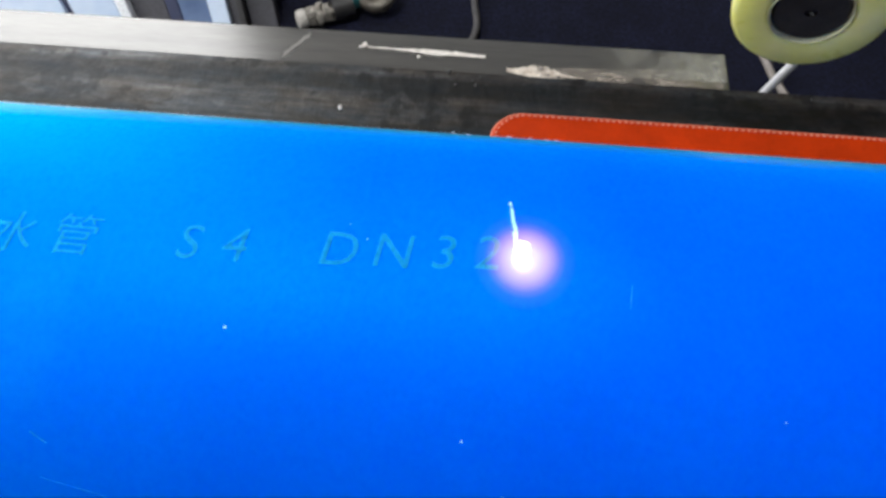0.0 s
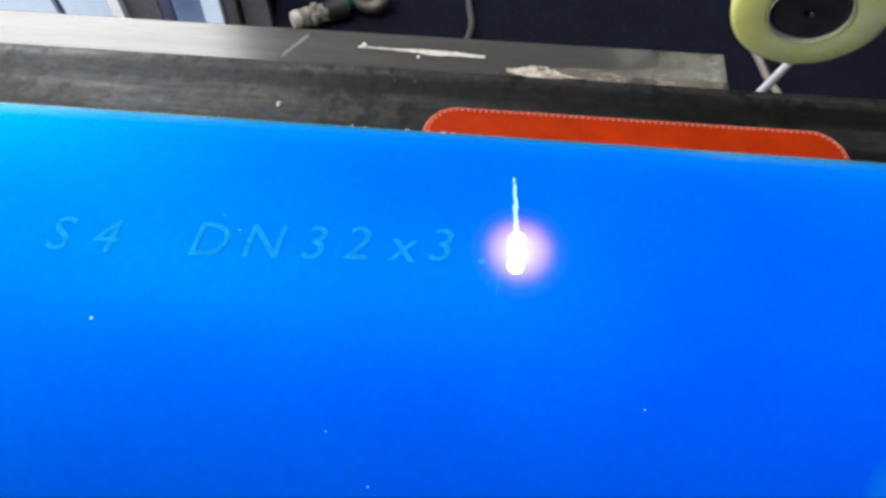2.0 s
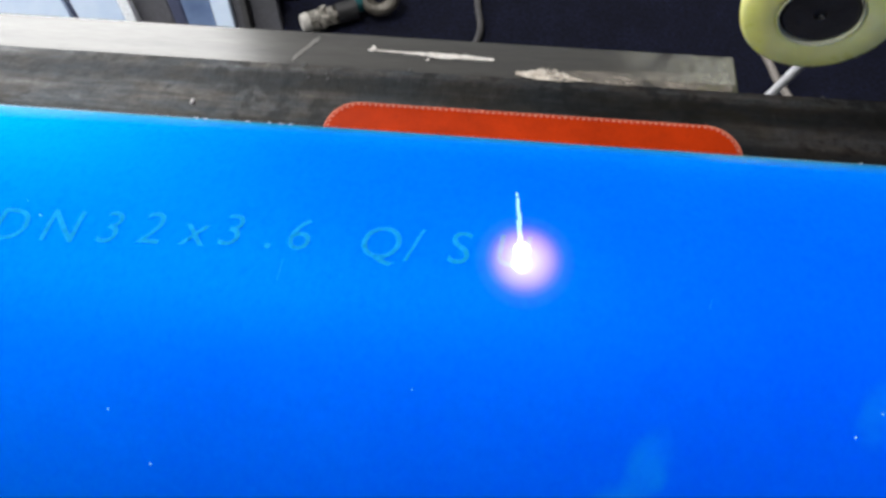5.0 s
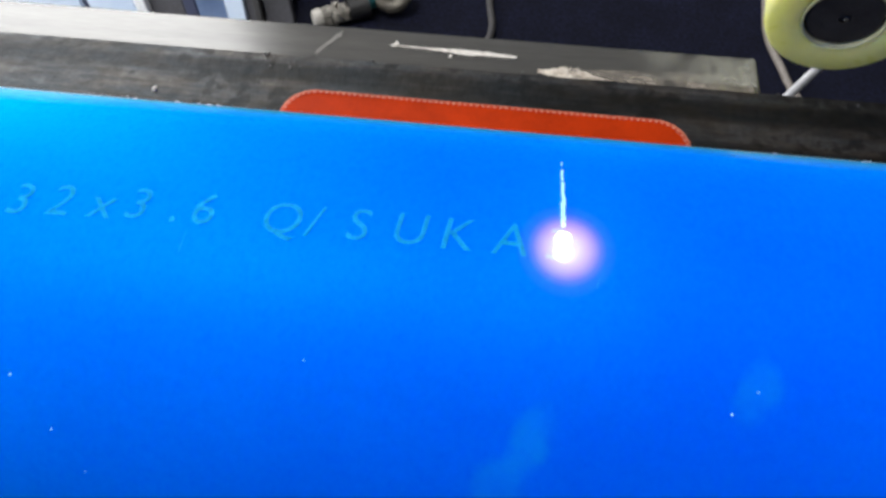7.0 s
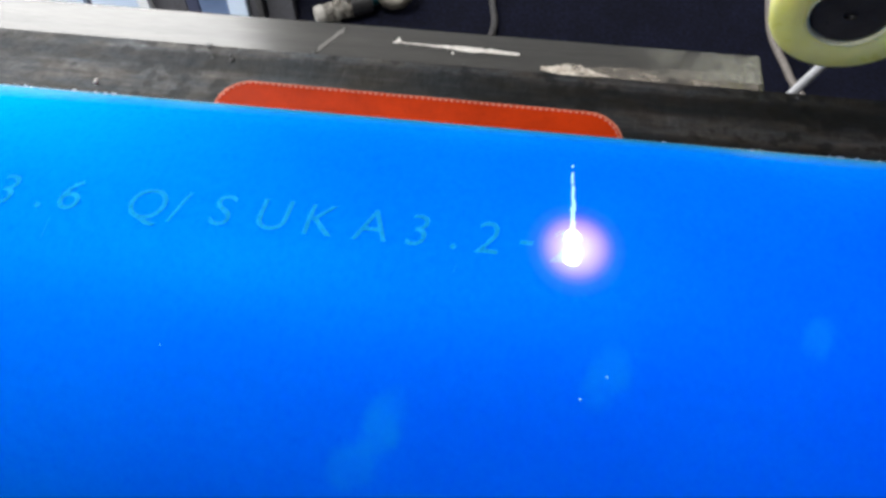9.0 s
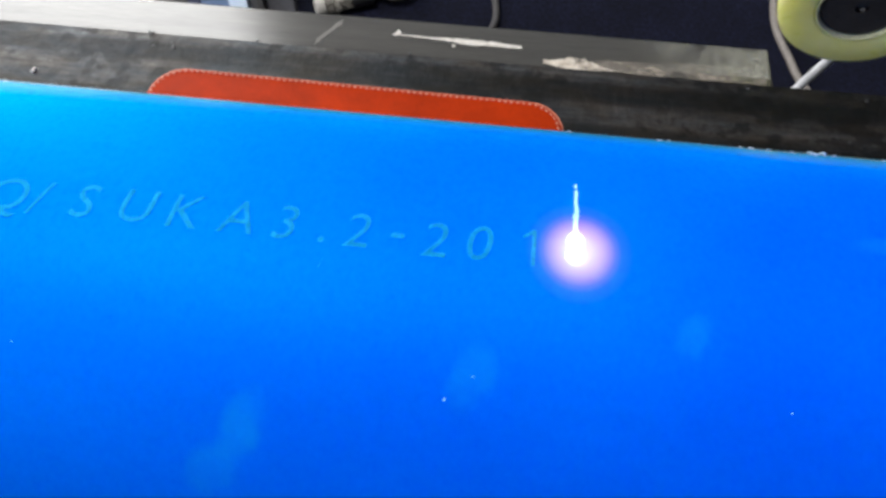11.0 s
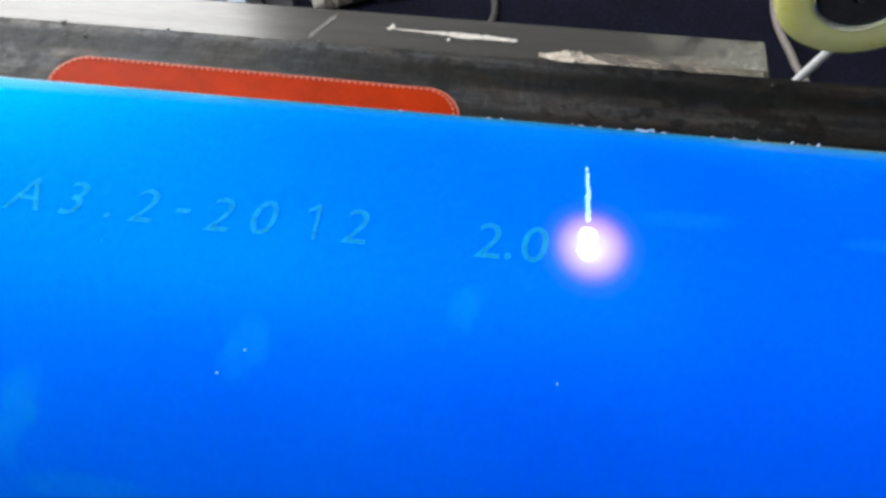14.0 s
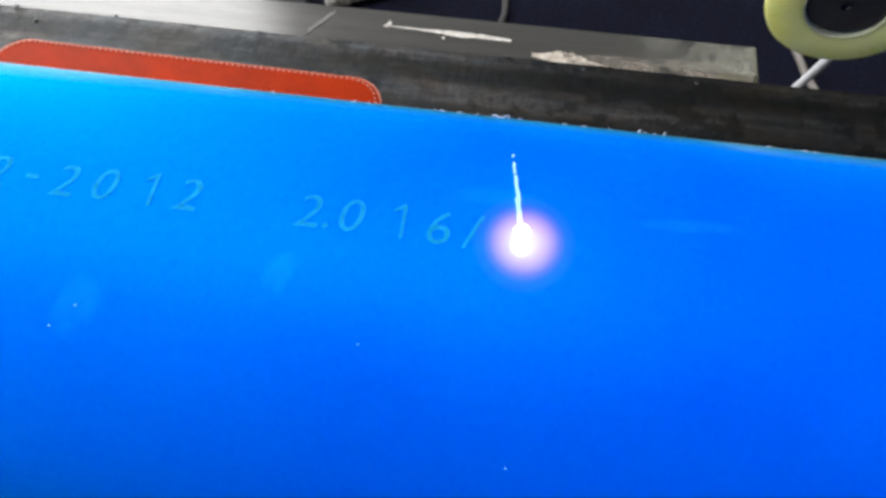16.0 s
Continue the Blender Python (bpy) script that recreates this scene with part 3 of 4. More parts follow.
def side_rail():
    z = -0.0429
    r = thing("side_rail", pose(0, 0, 0), "scratched brushed steel side strip with dried white paint", "rail")
    part("strip", box(-1.4, 0.1435, 0.135, 0.2075, z - 0.0032, z, 0.0007), STEEL, r)
    part("paint_streak", flat_patch(smear(-0.041, 0.0235, 0.1968, 0.1952, lambda u: 0.0010 + 0.0022 * max(0, math.sin(math.pi * (u - 0.3) / 0.72)), 3), z + 0.0001, z + 0.0005), SCRAPE, r, "white paint scrape")
    part("paint_blob", flat_patch(smear(-0.0395, -0.0372, 0.1975, 0.1978, lambda u: 0.0038 * math.sin(math.pi * (0.1 + 0.8 * u)), 4, 8), z + 0.0001, z + 0.0009), SCRAPE, r)
    part("paint_fleck", flat_patch(smear(-0.0108, -0.0092, 0.1925, 0.1925, lambda u: 0.0016 * math.sin(math.pi * (0.1 + 0.8 * u)), 5, 8), z + 0.0001, z + 0.0006), SCRAPE, r)
    part("paint_smear", flat_patch(smear(0.0345, 0.0720, 0.1872, 0.1850, lambda u: 0.0075 * math.exp(-((u - 0.45) / 0.26) ** 2) + 0.0022 * (1 - u), 6, 30, 0.1, 0.12), z + 0.0002, z + 0.0004), SMEARED, r, "white paint smear")
    part("grey_smear", flat_patch(smear(0.050, 0.1405, 0.1872, 0.1895, lambda u: 0.0065 + 0.007 * u, 7, 60, rag=0.05), z + 0.00005, z + 0.00015), SCRAPE_THIN, r)
    # pale film that sets in towards the strip's end
    part("pale_film", flat_patch(smear(0.076, 0.1426, 0.1978, 0.1978, lambda u: 0.0184, 12, 50, rag=0.015), z + 0.00018, z + 0.00022), END_FILM, r)
    # a pale line slanting across the strip
    part("pale_mark", flat_patch(smear(-0.0675, -0.0785, 0.2030, 0.1880, lambda u: 0.0042, 8, 14), z + 0.0001, z + 0.0003), PALE_MARK, r)
    return r


side_rail()


# ---- the moving belt ----
def belt():
    b = thing("conveyor_belt", pose(0, 0, 0), "worn black rubber conveyor belt with grey dust and dark blots", "belt")
    bm = bmesh.new()
    prof = [(-0.1455, -0.006), (-0.1465, -0.003), (-0.1448, -0.0003), (-0.12, 0.0), (0.0, 0.0), (0.12, 0.0), (0.1448, -0.0003), (0.1465, -0.003), (0.1455, -0.006)]
    xs = [-1.3 + 3.4 * k / 34 for k in range(35)]
    rows = [[bm.verts.new((x, y, z)) for y, z in prof] for x in xs]
    for r0, r1 in zip(rows, rows[1:]):
        for k in range(len(prof)):
            j = (k + 1) % len(prof)
            bm.faces.new((r0[k], r0[j], r1[j], r1[k]))
    bm.faces.new(rows[0])
    bm.faces.new(rows[-1][::-1])
    bmesh.ops.recalc_face_normals(bm, faces=bm.faces)
    part("belt_body", bm, BELT, b)
    bm = bmesh.new()
    bmesh.ops.create_icosphere(bm, subdivisions=1, radius=0.0012)
    bmesh.ops.scale(bm, vec=(0.8, 1.3, 0.6), verts=bm.verts)
    crumb = part("crumb", bm, SCRAPE, b, "tiny white crumb stuck to the belt", at=pose(-0.032, 0.1212, 0.0005))
    rnd = random.Random(21)
    for k in range(22):
        bm = bmesh.new()
        bmesh.ops.create_icosphere(bm, subdivisions=2, radius=rnd.uniform(0.0003, 0.0008))
        for v in bm.verts:
            v.co *= 1 + 0.35 * noise.noise(v.co * 900 + Vector((k, 0, 0)))
        bmesh.ops.scale(bm, vec=(1.3, 1.0, 0.35), verts=bm.verts)
        x = rnd.uniform(0.008, 0.030) if k < 10 else rnd.uniform(-0.02, 0.34)
        part("rubber_crumb", bm, BLACK, b, "dark crumb of rubber", True, at=pose(x, rnd.uniform(0.1375, 0.1452), 0.0003, 0, 0, rnd.uniform(0, 180)))
    return b, crumb


BELT_THING, CRUMB = belt()


# ---- the leather case ----
def leather_case():
    lx, ly, th = 0.153, 0.078, 0.0178
    c = thing("leather_case", pose(0.1048, 0.1116 - ly / 2, 0.0), "red-brown leather phone case with pale stitching, lying on the belt", "phone case")
    part("back_cover", rounded_slab(lx, ly, 0.0, 0.0042, 0.0135, 0.0014), LEATHER, c, smooth=True)
    part("core", rounded_slab(lx - 0.005, ly - 0.005, 0.00425, 0.01295, 0.012, 0.0006), LEATHER_EDGE, c, smooth=True)
    cover = part("front_cover", rounded_slab(lx - 0.001, ly - 0.001, 0.0130, th, 0.0135, 0.0022, 14), LEATHER, c, smooth=True)
    bm = bmesh.new()
    bmesh.ops.create_icosphere(bm, subdivisions=1, radius=0.00042)
    bmesh.ops.scale(bm, vec=(1.6, 0.9, 0.6), verts=bm.verts)
    first = None
    inset, rad = 0.0019, 0.0118
    hx, hy = (lx - 0.001) / 2 - inset, (ly - 0.001) / 2 - inset
    path = []
    for cx, cy, a0 in ((1, 1, 0), (-1, 1, 90), (-1, -1, 180), (1, -1, 270)):
        for k in range(13):
            a = radians(a0 + 90 * k / 12)
            path.append(Vector((cx * (hx - rad) + rad * math.cos(a), cy * (hy - rad) + rad * math.sin(a), th)))
    path.append(path[0])
    left = 0.0
    for p, q in zip(path, path[1:]):
        d, length = (q - p).normalized(), (q - p).length
        while left < length:
            at = p + d * left
            m = pose(at.x, at.y, th + 0.0001, 0, 0, math.degrees(math.atan2(d.y, d.x)))
            if first is None:
                first = part("stitch", bm, THREAD, cover, smooth=True, at=m)
            else:
                o = new("stitch", first.data)
                o.parent, o.matrix_basis = cover, m
            left += 0.0022
        left -= length
    # the turned edges of both covers, their highlight put in as paler colour
    for name, grow, z in (("front_piping", -0.0006, th - 0.0012), ("back_piping", 0.0002, 0.0032)):
        ring = [Vector((p.x * (1 + (inset + grow) / hx), p.y * (1 + (inset + grow) / hy), z)) for p in path]
        part(name, tube(ring, 0.00055, 6, 1), LEATHER_EDGE, c, "turned leather edge with its highlight in the colour", True)
    return c


CASE = leather_case()

# ---- the pipe and its marking ----
R, AXIS = 0.055, 0.055


def on_pipe(x, angle, lift=0.0):
    a = radians(angle)
    return Vector((x, (R + lift) * math.sin(a), (R + lift) * math.cos(a)))


def glyph(ch, x, angle, height, shear, parent):
    """One engraved sign, bent round the pipe, with its middle at that place and angle."""
    cu = bpy.data.curves.new("sign", "FONT")
    cu.body, cu.size, cu.shear = ch, height / 0.727, shear
    cu.offset = -0.00006
    cu.extrude, cu.bevel_depth, cu.bevel_resolution, cu.resolution_u = 0.00001, 0.00007, 2, 4
    tmp = new("sign", cu)
    bpy.context.view_layer.update()
    me = bpy.data.meshes.new_from_object(tmp.evaluated_get(bpy.context.evaluated_depsgraph_get()))
    bpy.data.objects.remove(tmp)
    if ch == "1":
        # an upright stem with a short flag
        outline = [(0.40, 0), (0.40, 1), (0.31, 1), (0.08, 0.82), (0.08, 0.71), (0.305, 0.86), (0.305, 0)]
        bm = flat_patch([(u * height, v * height) for u, v in outline], -0.0001, 0.0001)
        me = bpy.data.meshes.new("sign")
        bm.to_mesh(me)
        bm.free()
    # cut across in narrow bands, so that long strokes follow the curve
    bm = bmesh.new()
    bm.from_mesh(me)
    for k in range(1, 9):
        bmesh.ops.bisect_plane(bm, geom=bm.verts[:] + bm.edges[:] + bm.faces[:], plane_co=(0, height * k / 9, 0), plane_no=(0, 1, 0))
    bm.to_mesh(me)
    bm.free()
    co = np.array([v.co[:] for v in me.vertices])
    mid_u = (co[:, 0].min() + co[:, 0].max()) / 2
    mid_v = height / 2 if ch not in ".-" else (co[:, 1].min() + co[:, 1].max()) / 2
    if ord(ch) > 1000:
        mid_v = (co[:, 1].min() + co[:, 1].max()) / 2
    home = on_pipe(x, angle)
    for v in me.vertices:
        u, w, lift = v.co.x - mid_u, v.co.y - mid_v, v.co.z
        v.co = on_pipe(x + u, angle + math.degrees(w / R), lift) - home
    me.materials.clear()
    me.materials.append(MARK)
    ob = new("engraved_sign", me)
    ob.parent = parent
    ob.matrix_basis = Matrix.Translation(home)
    return ob, home


SIGNS = [("水", -0.0562, -2.4), ("管", -0.0441, -1.9), ("S", -0.0232, -1.4), ("4", -0.0149, -1.3), ("D", 0.0040, -0.35), ("N", 0.0137, 0.15), ("3", 0.0226, 0.7),
         ("2", 0.0302, 1.3), ("x", 0.0385, 1.6), ("3", 0.0451, 2.2), (".", 0.0523, -0.9), ("6", 0.0578, 2.4), ("Q", 0.0728, 2.0), ("/", 0.0788, 1.95), ("S", 0.0870, 2.2),
         ("U", 0.0968, 2.35), ("K", 0.1053, 2.15), ("A", 0.1147, 2.15), ("3", 0.1233, 2.05), (".", 0.1300, -1.0), ("2", 0.1359, 1.9), ("-", 0.1430, 1.3), ("2", 0.1494, 1.55),
         ("0", 0.1572, 1.8), ("1", 0.1655, 1.7), ("2", 0.1729, 1.8), ("2", 0.1954, 1.55), (".", 0.1989, -1.4), ("0", 0.2033, 1.65), ("1", 0.2117, 1.5), ("6", 0.2190, 1.35), ("/", 0.2250, 1.3)]


def pipe():
    p = thing("pipe", pose(0, 0, AXIS), "bright blue plastic pipe with a freshly engraved line of writing", "pipe")
    prof = [(-0.9, R - 0.0045), (-0.9, R - 0.0004), (-0.8996, R)] + [(-0.89 + 1.88 * k / 30, R) for k in range(31)] + [(0.9996, R), (1.0, R - 0.0004), (1.0, R - 0.0045), (-0.9, R - 0.0045)]
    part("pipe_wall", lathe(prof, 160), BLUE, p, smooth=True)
    signs = [glyph(ch, x, a, 0.0071 if ord(ch) < 1000 else 0.0066, 0.13, p) for ch, x, a in SIGNS]
    rnd = random.Random(5)
    # curled shavings along the far shoulder
    for k in range(30):
        x = rnd.choice((rnd.uniform(0.02, 0.045), rnd.uniform(0.17, 0.34), rnd.uniform(0.19, 0.34))) if k > 3 else (0.227, 0.2566, 0.262, 0.225)[k]
        big = k < 4
        n = 6 if big else 4
        r = rnd.uniform(0.0003, 0.0005) if big else rnd.uniform(0.00008, 0.00018)
        a0 = rnd.uniform(0, 6.28)
        pts = [(r * 1.6 * math.cos(a0 + 0.7 * i) + 0.0003 * i, r * math.sin(a0 + 0.7 * i), r * 0.6 + r * 0.5 * math.sin(1.1 * i)) for i in range(n)]
        base = on_pipe(x, rnd.uniform(47, 51) if not big else 49.0)
        part("shaving", tube(pts, 0.00014 if big else 0.00007, 5, 2), SHAVING, p, at=Matrix.Translation(base) @ pose(0, 0, 0, -49, 0, 0))
    bm = bmesh.new()
    bmesh.ops.create_icosphere(bm, subdivisions=1, radius=0.00042)
    bmesh.ops.scale(bm, vec=(1.2, 1, 0.6), verts=bm.verts)
    first = None
    spots = [(-0.0138, -17.3), (0.0284, -33.6), (0.0360, -43.5), (0.1541, -26.5), (0.005, 5.0), (0.0086, 1.8)]
    spots += [(rnd.uniform(-0.1, 0.4), rnd.uniform(-55, -20)) for k in range(5)]
    for i, (x, a) in enumerate(spots):
        m = Matrix.Translation(on_pipe(x, a)) @ pose(0, 0, 0, -a, 0, rnd.uniform(0, 180)) @ Matrix.Scale(0.75 if i < 1 else 0.5 if i < 4 else rnd.uniform(0.2, 0.4), 4)
        if first is None:
            first = part("dust_speck", bm, DUST, p, at=m)
        else:
            o = new("dust_speck", first.data)
            o.parent, o.matrix_basis = p, m
    # fine pale scratches
    for x0, a0, x1, a1, w in ((0.0556, -3.4, 0.0553, -7.8, 0.00022), (-0.0461, -48.9, -0.034, -52.0, 0.0002), (-0.047, -39.4, -0.044, -41.5, 0.0004), (0.131, -4.5, 0.1305, -6.5, 0.0002)):
        pts = [on_pipe(x0 + (x1 - x0) * k / 5, a0 + (a1 - a0) * k / 5, -w * 0.6) for k in range(6)]
        part("pale_mark", tube(pts, w * 0.8, 5, 2), SCUFF, p)
    return p, signs


PIPE, ENGRAVED = pipe()


# ---- the laser flash ----
def blob(radius, stretch, seed):
    bm = bmesh.new()
    bmesh.ops.create_icosphere(bm, subdivisions=3, radius=radius)
    for v in bm.verts:
        v.co *= 1 + 0.10 * noise.noise(v.co * 900 + Vector((seed, 0, 0)))
        v.co = Vector((v.co.x * stretch[0], v.co.y * stretch[1], v.co.z * stretch[2]))
    return bm


def slivers(seed, y, end, thick, near, far):
    """A broken streak of thin glowing bits that follows the pipe's back from y to end."""
    rnd = random.Random(seed)
    bm = bmesh.new()
    start, span = y, end - y
    while y < end:
        ln = min(rnd.uniform(0.0012, 0.0040), max(end - y, 0.0008))
        u = (y - start) / span
        w = thick * (1.0 - 0.55 * u)
        xo = rnd.uniform(-0.00010, 0.00010)
        pts = []
        for k in range(6):
            yy = y + ln * k / 5
            pts.append((xo + rnd.uniform(-0.00009, 0.00009), yy, math.sqrt(max((R + 0.0005) ** 2 - yy * yy, 0)) - R))
        t = tube(pts, w, 6, 2)
        me = bpy.data.meshes.new("sliver")
        t.to_mesh(me)
        t.free()
        bm.from_mesh(me)
        bpy.data.meshes.remove(me)
        y += ln * rnd.uniform(near, far)
    return bm


def flash():
    f = thing("laser_flash", pose(0, 0, 2 * R), "white-hot laser flash with a pink halo on the pipe", "laser flash")
    top = part("upper_core", blob(0.00138, (1.0, 1.15, 0.42), 1), CORE, f, "white-hot burning spot", True, at=pose(0, 0.0012, 0.0002))
    low = part("lower_core", blob(0.00138, (1.0, 1.12, 0.42), 2), CORE, f, "white-hot burning spot", True, at=pose(0, -0.0016, 0.0002))
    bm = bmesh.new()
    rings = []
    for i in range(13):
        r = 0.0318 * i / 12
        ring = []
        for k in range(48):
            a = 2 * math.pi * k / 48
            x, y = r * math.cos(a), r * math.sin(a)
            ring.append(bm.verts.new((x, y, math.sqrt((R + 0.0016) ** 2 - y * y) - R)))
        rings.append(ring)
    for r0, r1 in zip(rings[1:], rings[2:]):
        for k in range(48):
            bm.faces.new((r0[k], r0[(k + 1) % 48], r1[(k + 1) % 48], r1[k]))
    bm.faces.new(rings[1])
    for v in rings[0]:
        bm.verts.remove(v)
    halo = part("halo", bm, HALO_GLOW, f, "pink halo of the flash, its bloom put in as emission", True, at=pose(0.0005, -0.0012, 0))
    heart = new("halo_heart", halo.data)
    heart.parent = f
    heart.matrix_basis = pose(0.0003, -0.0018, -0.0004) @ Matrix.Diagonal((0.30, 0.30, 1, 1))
    main_streak = part("glow_streak", slivers(9, 0.0030, 0.0152, 0.00040, 0.7, 1.3), STREAK_GLOW, f, "thin glowing streak across the pipe")
    far = part("far_streak", slivers(4, 0.0158, 0.0200, 0.00020, 1.5, 2.1), STREAK_GLOW, f, "far end of the glowing streak")
    side = part("side_core", blob(0.0014, (1.0, 1.0, 0.4), 3), CORE, f, "white-hot burning spot", True, at=pose(0.0034, -0.0012, 0.0002))
    strand = part("side_streak", slivers(6, 0.0030, 0.0060, 0.00024, 0.8, 1.2), STREAK_GLOW, f, "short glowing strand", at=pose(0.0034, 0, 0))
    return f, low, main_streak, top, halo, far, side, strand


FLASH, LOW_CORE, MAIN_STREAK, TOP_CORE, HALO, FAR_STREAK, SIDE_CORE, SIDE_STREAK = flash()


# ---- measuring wheel ----
def measuring_wheel():
    w = thing("measuring_wheel", pose(0.1665, 0.1955, -0.0041, 2.4, 0, -9), "yellow rubber measuring wheel on a dark metal hub", "wheel")
    rw, rh, wide = 0.0333, 0.0166, 0.022
    tyre = [(0.0030, rh), (0.0022, rh + 0.0003), (0.0003, rh + 0.0017), (0.0, rh + 0.0024), (0.0, rw - 0.0030), (0.0004, rw - 0.0016), (0.0016, rw - 0.0004), (0.0032, rw), (wide - 0.002, rw), (wide, rw - 0.002), (wide, rh), (0.0030, rh)]
    part("tyre", lathe(tyre, 96, "y"), YELLOW, w, "yellow rubber tyre", True)
    # the highlight on the hub's chamfer, made as a pale ring
    part("glint_ring", lathe([(0.0030, rh - 0.0001), (-0.0002, rh + 0.0003), (-0.0003, rh + 0.0005), (0.0, rh + 0.0008), (0.0030, rh + 0.0006), (0.0030, rh - 0.0001)], 64, "y"), RIM_GLINT, w, "thin pale ring round the hub, its highlight put in as colour", True)
    hub = part("hub", lathe([(0.0012, 0.0028), (0.0012, rh - 0.0016), (0.0026, rh - 0.0002), (wide, rh - 0.0002), (wide, 0.0028), (0.0012, 0.0028)], 64, "y"), HUB, w, "dark metal hub", True)
    part("axle", lathe([(0.0030, 0.0001), (0.0030, 0.0026), (0.055, 0.0026), (0.055, 0.0001)], 24, "y"), BLACK, w)
    # polished bead added where the hub hole glints
    part("glint_bead", lathe([(0.0022, 0.0001), (0.0020, 0.0009), (0.0034, 0.0010)], 16, "y"), CHROME, w, "small bright bead, added for the glint in the hub hole", at=pose(0.0009, 0, -0.0012))
    for k in range(3):
        a = radians(100 + 120 * k)
        part("hub_hole", lathe([(0.00105, 0.0001), (0.00105, 0.0011), (0.003, 0.0011)], 14, "y"), BLACK, hub, at=pose(0.0095 * math.cos(a), 0, 0.0095 * math.sin(a)))
    part("encoder_body", lathe([(0.030, 0.004), (0.030, 0.018), (0.066, 0.018), (0.066, 0.004)], 40, "y"), BLACK, w, smooth=True)
    return w


measuring_wheel()
st = thing("wheel_stand", pose(0, 0, FLOOR_Z), "slim white plastic rod stand behind the wheel", "stand")
tip, high = Vector((0.2405, 0.3346, -0.207)), Vector((0.2484, 0.3322, -0.170))
along = (high - tip) / (high.z - tip.z)
part("rod", tube([tip + along * (FLOOR_Z + 0.012 - tip.z) - Vector((0, 0, FLOOR_Z)), tip + along * (-0.02 - tip.z) - Vector((0, 0, FLOOR_Z))], 0.0034, 14, 2), WHITE_TUBE, st, smooth=True)
foot = tip + along * (FLOOR_Z - tip.z)
part("foot", lathe([(0.0, 0.02), (0.0, 0.03), (0.008, 0.03), (0.014, 0.012), (0.014, 0.001)], 28, "z"), BLACK, st, at=pose(foot.x, foot.y, 0))
part("arm", tube([tip + along * (-0.024 - tip.z) - Vector((0, 0, FLOOR_Z)), Vector((0.19, 0.262, -0.002 - FLOOR_Z))], 0.004, 12, 2), BLACK, st)

# ---- things on the floor ----
tagged(part("floor_cable", tube([(0.02, 1.3, FLOOR_Z + 0.006), (-0.022, 1.0, FLOOR_Z + 0.006), (-0.016, 0.86, FLOOR_Z + 0.006), (-0.007, 0.79, FLOOR_Z + 0.006), (-0.02, 0.70, FLOOR_Z + 0.006), (0.02, 0.5, FLOOR_Z + 0.006)], 0.0055), GREY_CABLE, smooth=True),
       "grey cable lying on the dark floor", "cable")
tagged(part("floor_cable", tube([(0.47, 1.2, FLOOR_Z + 0.006), (0.437, 0.905, FLOOR_Z + 0.006), (0.432, 0.82, FLOOR_Z + 0.006), (0.446, 0.754, FLOOR_Z + 0.006), (0.459, 0.707, FLOOR_Z + 0.006), (0.52, 0.55, FLOOR_Z + 0.006)], 0.0058), BEIGE, smooth=True),
       "dusty beige cable lying in a bend on the floor", "cable")


def hose_fitting():
    f = thing("hose_fitting", pose(-0.294, 0.768, FLOOR_Z + 0.036, 0, 0, 27), "soiled white hose coupling with dull metal ring on the floor", "hose coupling")
    low = pose(0, 0, -0.018)
    part("nozzle", lathe([(0.0, 0.008), (0.002, 0.014), (0.010, 0.0165), (0.016, 0.015), (0.016, 0.005)], 28), NOZZLE, f, "white plastic nozzle", True, at=low)
    ribs = [(0.0165, 0.005)]
    for at, r, wide in ((0.0168, 0.0150, 0.014), (0.033, 0.0175, 0.010), (0.045, 0.0145, 0.012)):
        ribs += [(at, r - 0.0025), (at + 0.002, r), (at + wide - 0.002, r), (at + wide, r - 0.003)]
    sleeve = lathe(ribs + [(0.060, 0.005)], 28)
    for v in sleeve.verts:
        v.co *= 1 + 0.22 * noise.noise(v.co * 110)
        v.co += noise.noise_vector(v.co * 300) * 0.0012
    part("ribbed_sleeve", sleeve, CERAMIC, f, "ribbed off-white sleeve", True, at=low)
    part("collar", lathe([(0.0605, 0.008), (0.0605, 0.0165), (0.094, 0.0175), (0.094, 0.008)], 28), BLACK, f, smooth=True, at=low)
    part("band", lathe([(0.0942, 0.008), (0.0942, 0.018), (0.106, 0.018), (0.106, 0.008)], 32), TEAL, f, "teal plastic band", True, at=pose(0, 0.012, -0.014))
    ring = [(0.012 * math.sin(2 * math.pi * k / 14), 0.0235 + 0.0105 * math.cos(2 * math.pi * k / 14)) for k in range(15)]
    drum = lathe(ring[:-1] + [ring[0]], 36, "z")
    for v in drum.verts:
        v.co += noise.noise_vector(v.co * 120) * 0.0020
    part("drum", drum, IRON, f, "dull brown-grey metal ring", True, at=pose(0.135, 0.0, -0.003, 46, 0, -27))
    part("lever", tube([(0.122, 0.018, 0.010), (0.124, 0.030, 0.035), (0.120, 0.060, 0.050)], 0.006), IRON, f, smooth=True)
    return f


hose_fitting()


